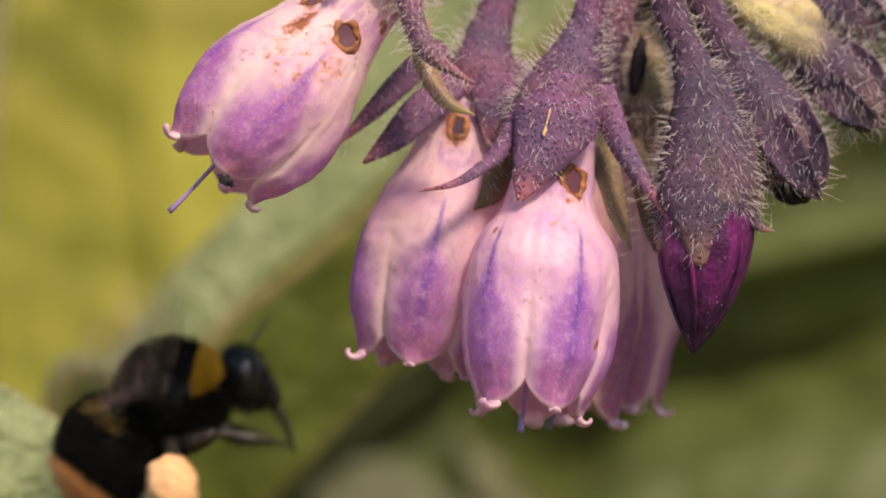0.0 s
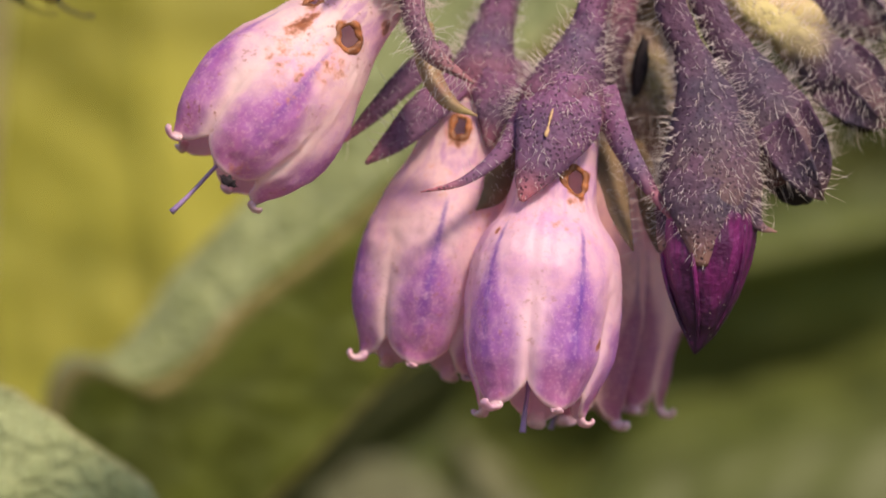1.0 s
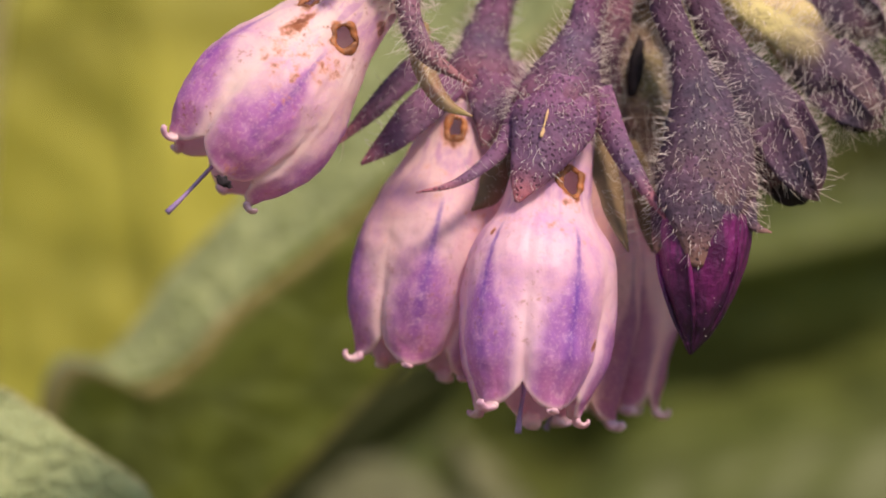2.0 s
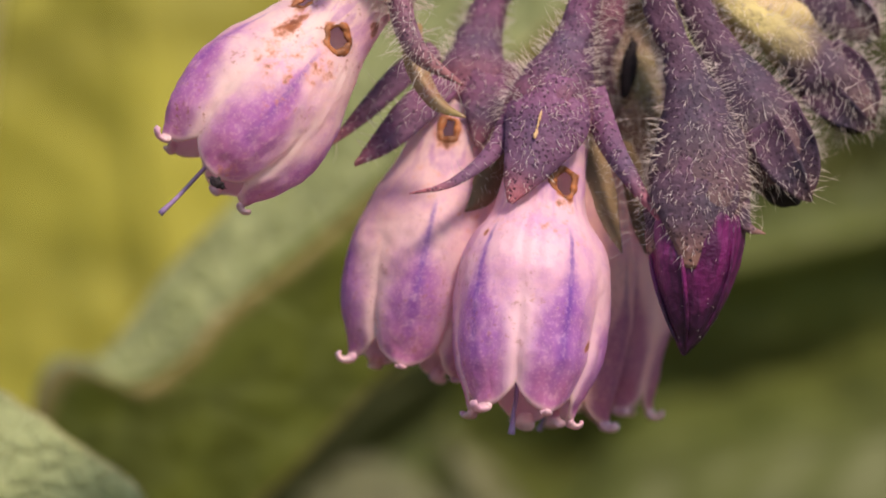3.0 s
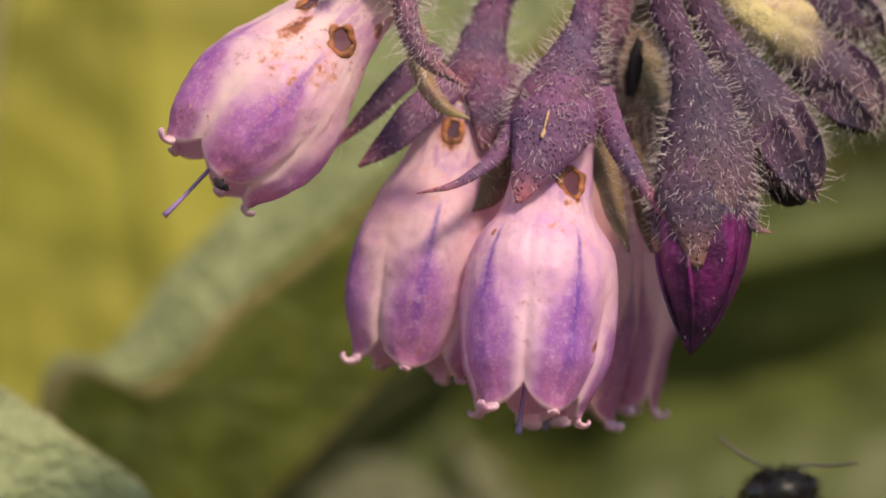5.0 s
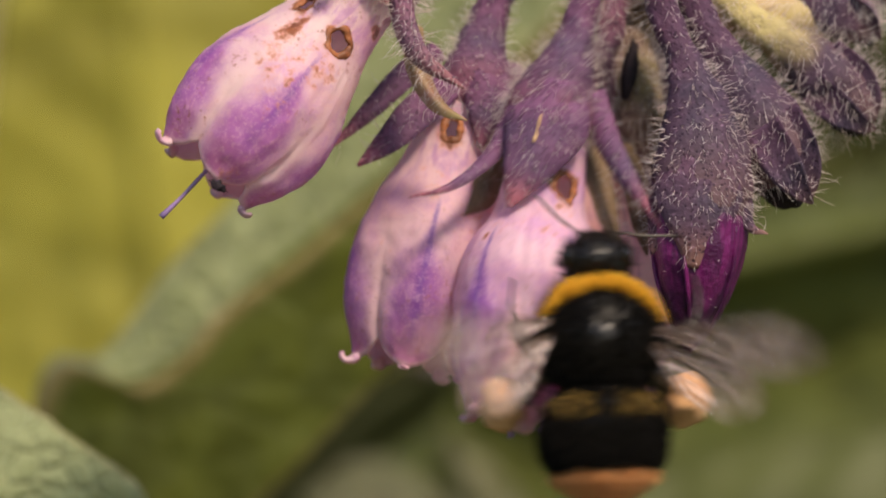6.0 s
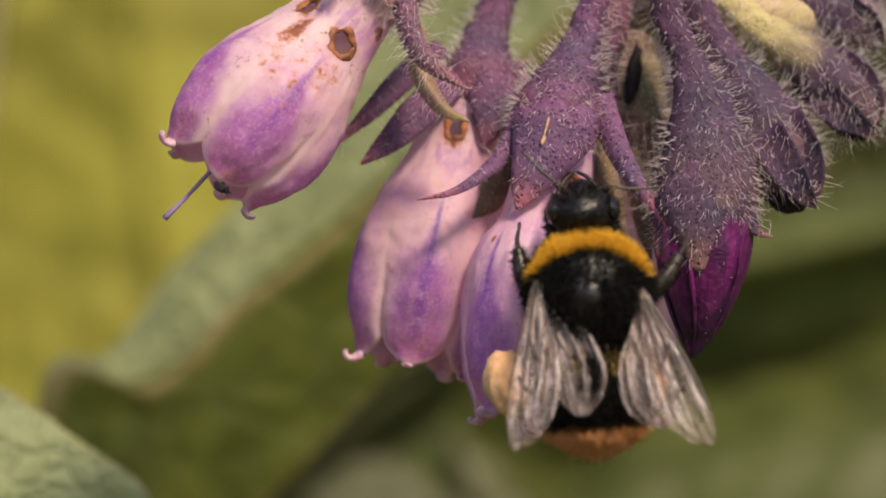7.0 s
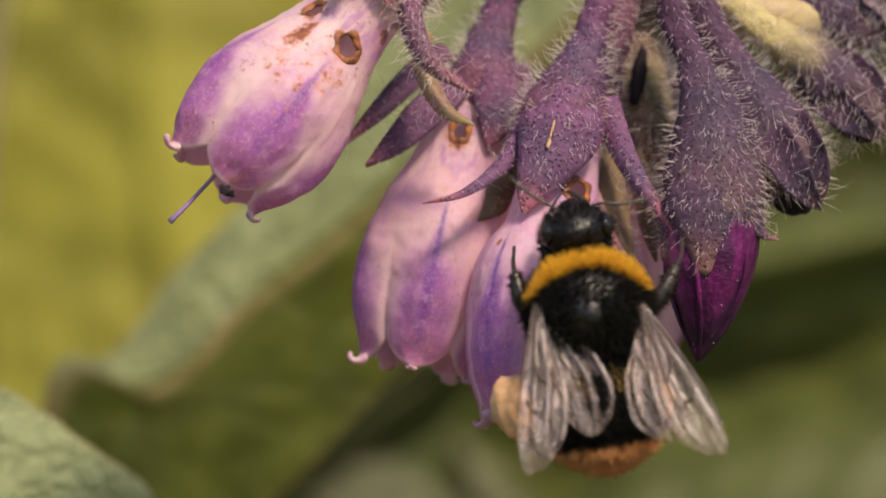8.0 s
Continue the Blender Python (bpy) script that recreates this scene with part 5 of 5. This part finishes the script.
def resting(t):
    """1 while the bee sits on the flower, 0 while it flies."""
    return smooth01((t - 5.98) / 0.17)


def grip(t):
    """1 while the bee clings below the flower, its legs stretched up."""
    return smooth01((t - 4.0) / 0.2) * (1 - smooth01((t - 4.7) / 0.3))


def motions():
    for key, ob in FLOWERS.items():
        if key == "stalk":
            continue
        home = ob.matrix_basis.translation.copy()
        rows = SWAY.get(key, SWAY["rest"])
        walk(ob, [(t, Matrix.Translation(home + Vector((a / 1000, 0, b / 1000)))) for t, a, b in rows])
    walk(bee, [(t, bee_pose(at, y, z)) for t, at, y, z, _ in BEE_ROWS])
    waist = abdomen.location.copy()
    walk(abdomen, [(t, Matrix.Translation(waist) @ pose(0, 0, 0, bend)) for t, _, _, _, bend in BEE_ROWS])
    times = [0.0, 0.3, 0.5, 0.8, 1.2, 4.0, 4.1, 4.2, 4.35, 4.5, 4.7, 4.85, 5.0, 5.5, 5.95, 6.05, 6.15, 7.0, 8.0]
    stretch = [(0.0, -14), (0.3, 8), (0.5, 30), (0.8, -12), (1.2, -12), (4.0, -5), (8.0, -5)]
    tuck = {("hind", 1): -36, ("hind", -1): 4, ("fore", 1): 26, ("fore", -1): -24, ("middle", -1): -20}
    for ob, kind, sx in LEGS:
        home = ob.location.copy()
        rx, ry, rz = LEG_FLIGHT[kind]
        rows = []
        for i, t in enumerate(times):
            k, g = 1 - resting(t), grip(t)
            fly = (rx, blend(stretch, t)[0] if kind == "hind" else ry, rz)
            a, r, c = [k * (1 - g) * u + g * w for u, w in zip(fly, LEG_GRIP[kind])]
            wag = 4 * math.sin(i * 2.3 + sx) * k
            rows.append((t, Matrix.Translation(home) @ pose(0, 0, 0, a + wag, sx * r, sx * c + tuck.get((kind, sx), 0) * (1 - k))))
        walk(ob, rows)
    for ob, swing in zip(feelers, (42, 34)):
        base = Matrix.Translation(ob.location)
        walk(ob, [(t, base @ pose(0, 0, 0, lift, 0, swing * k)) for t, k, lift in ((0, 0, 34), (3.4, 0, 34), (4.1, 0, 0), (7.1, 0, 0), (7.35, 1, 0), (7.7, 0.9, 0), (8, 0.05, 0))])
    for ob, kind, sx in WINGS:
        home = ob.location.copy()
        fold = pose(0, 0, 0, -13, sx * -6, 4.5 + sx * 16.5) if kind == "fore" else pose(0, 0, 0, -9, sx * -4, 11.5 + sx * 1.0)
        rows = []
        for i in range(241):
            t = i / 30
            k = resting(t)
            if t > 6.2:
                if i % 15 == 0:
                    rows.append((t, Matrix.Translation(home) @ fold))
                continue
            mean = 24 if sx > 0 else 24 * smooth01((t - 2) / 1.5)
            beat = (0, 84, 28, -28, -84)[i % 5]
            fly = pose(0, 0, 0, 0, -sx * (mean + 0.8 * beat), 0) @ pose(0, 0, 0, 0, 0, sx * ((84 if kind == "fore" else 66) + 0.45 * beat))
            q = fly.to_quaternion().slerp(fold.to_quaternion(), k)
            rows.append((t, Matrix.Translation(home) @ q.to_matrix().to_4x4()))
        walk(ob, rows)


motions()
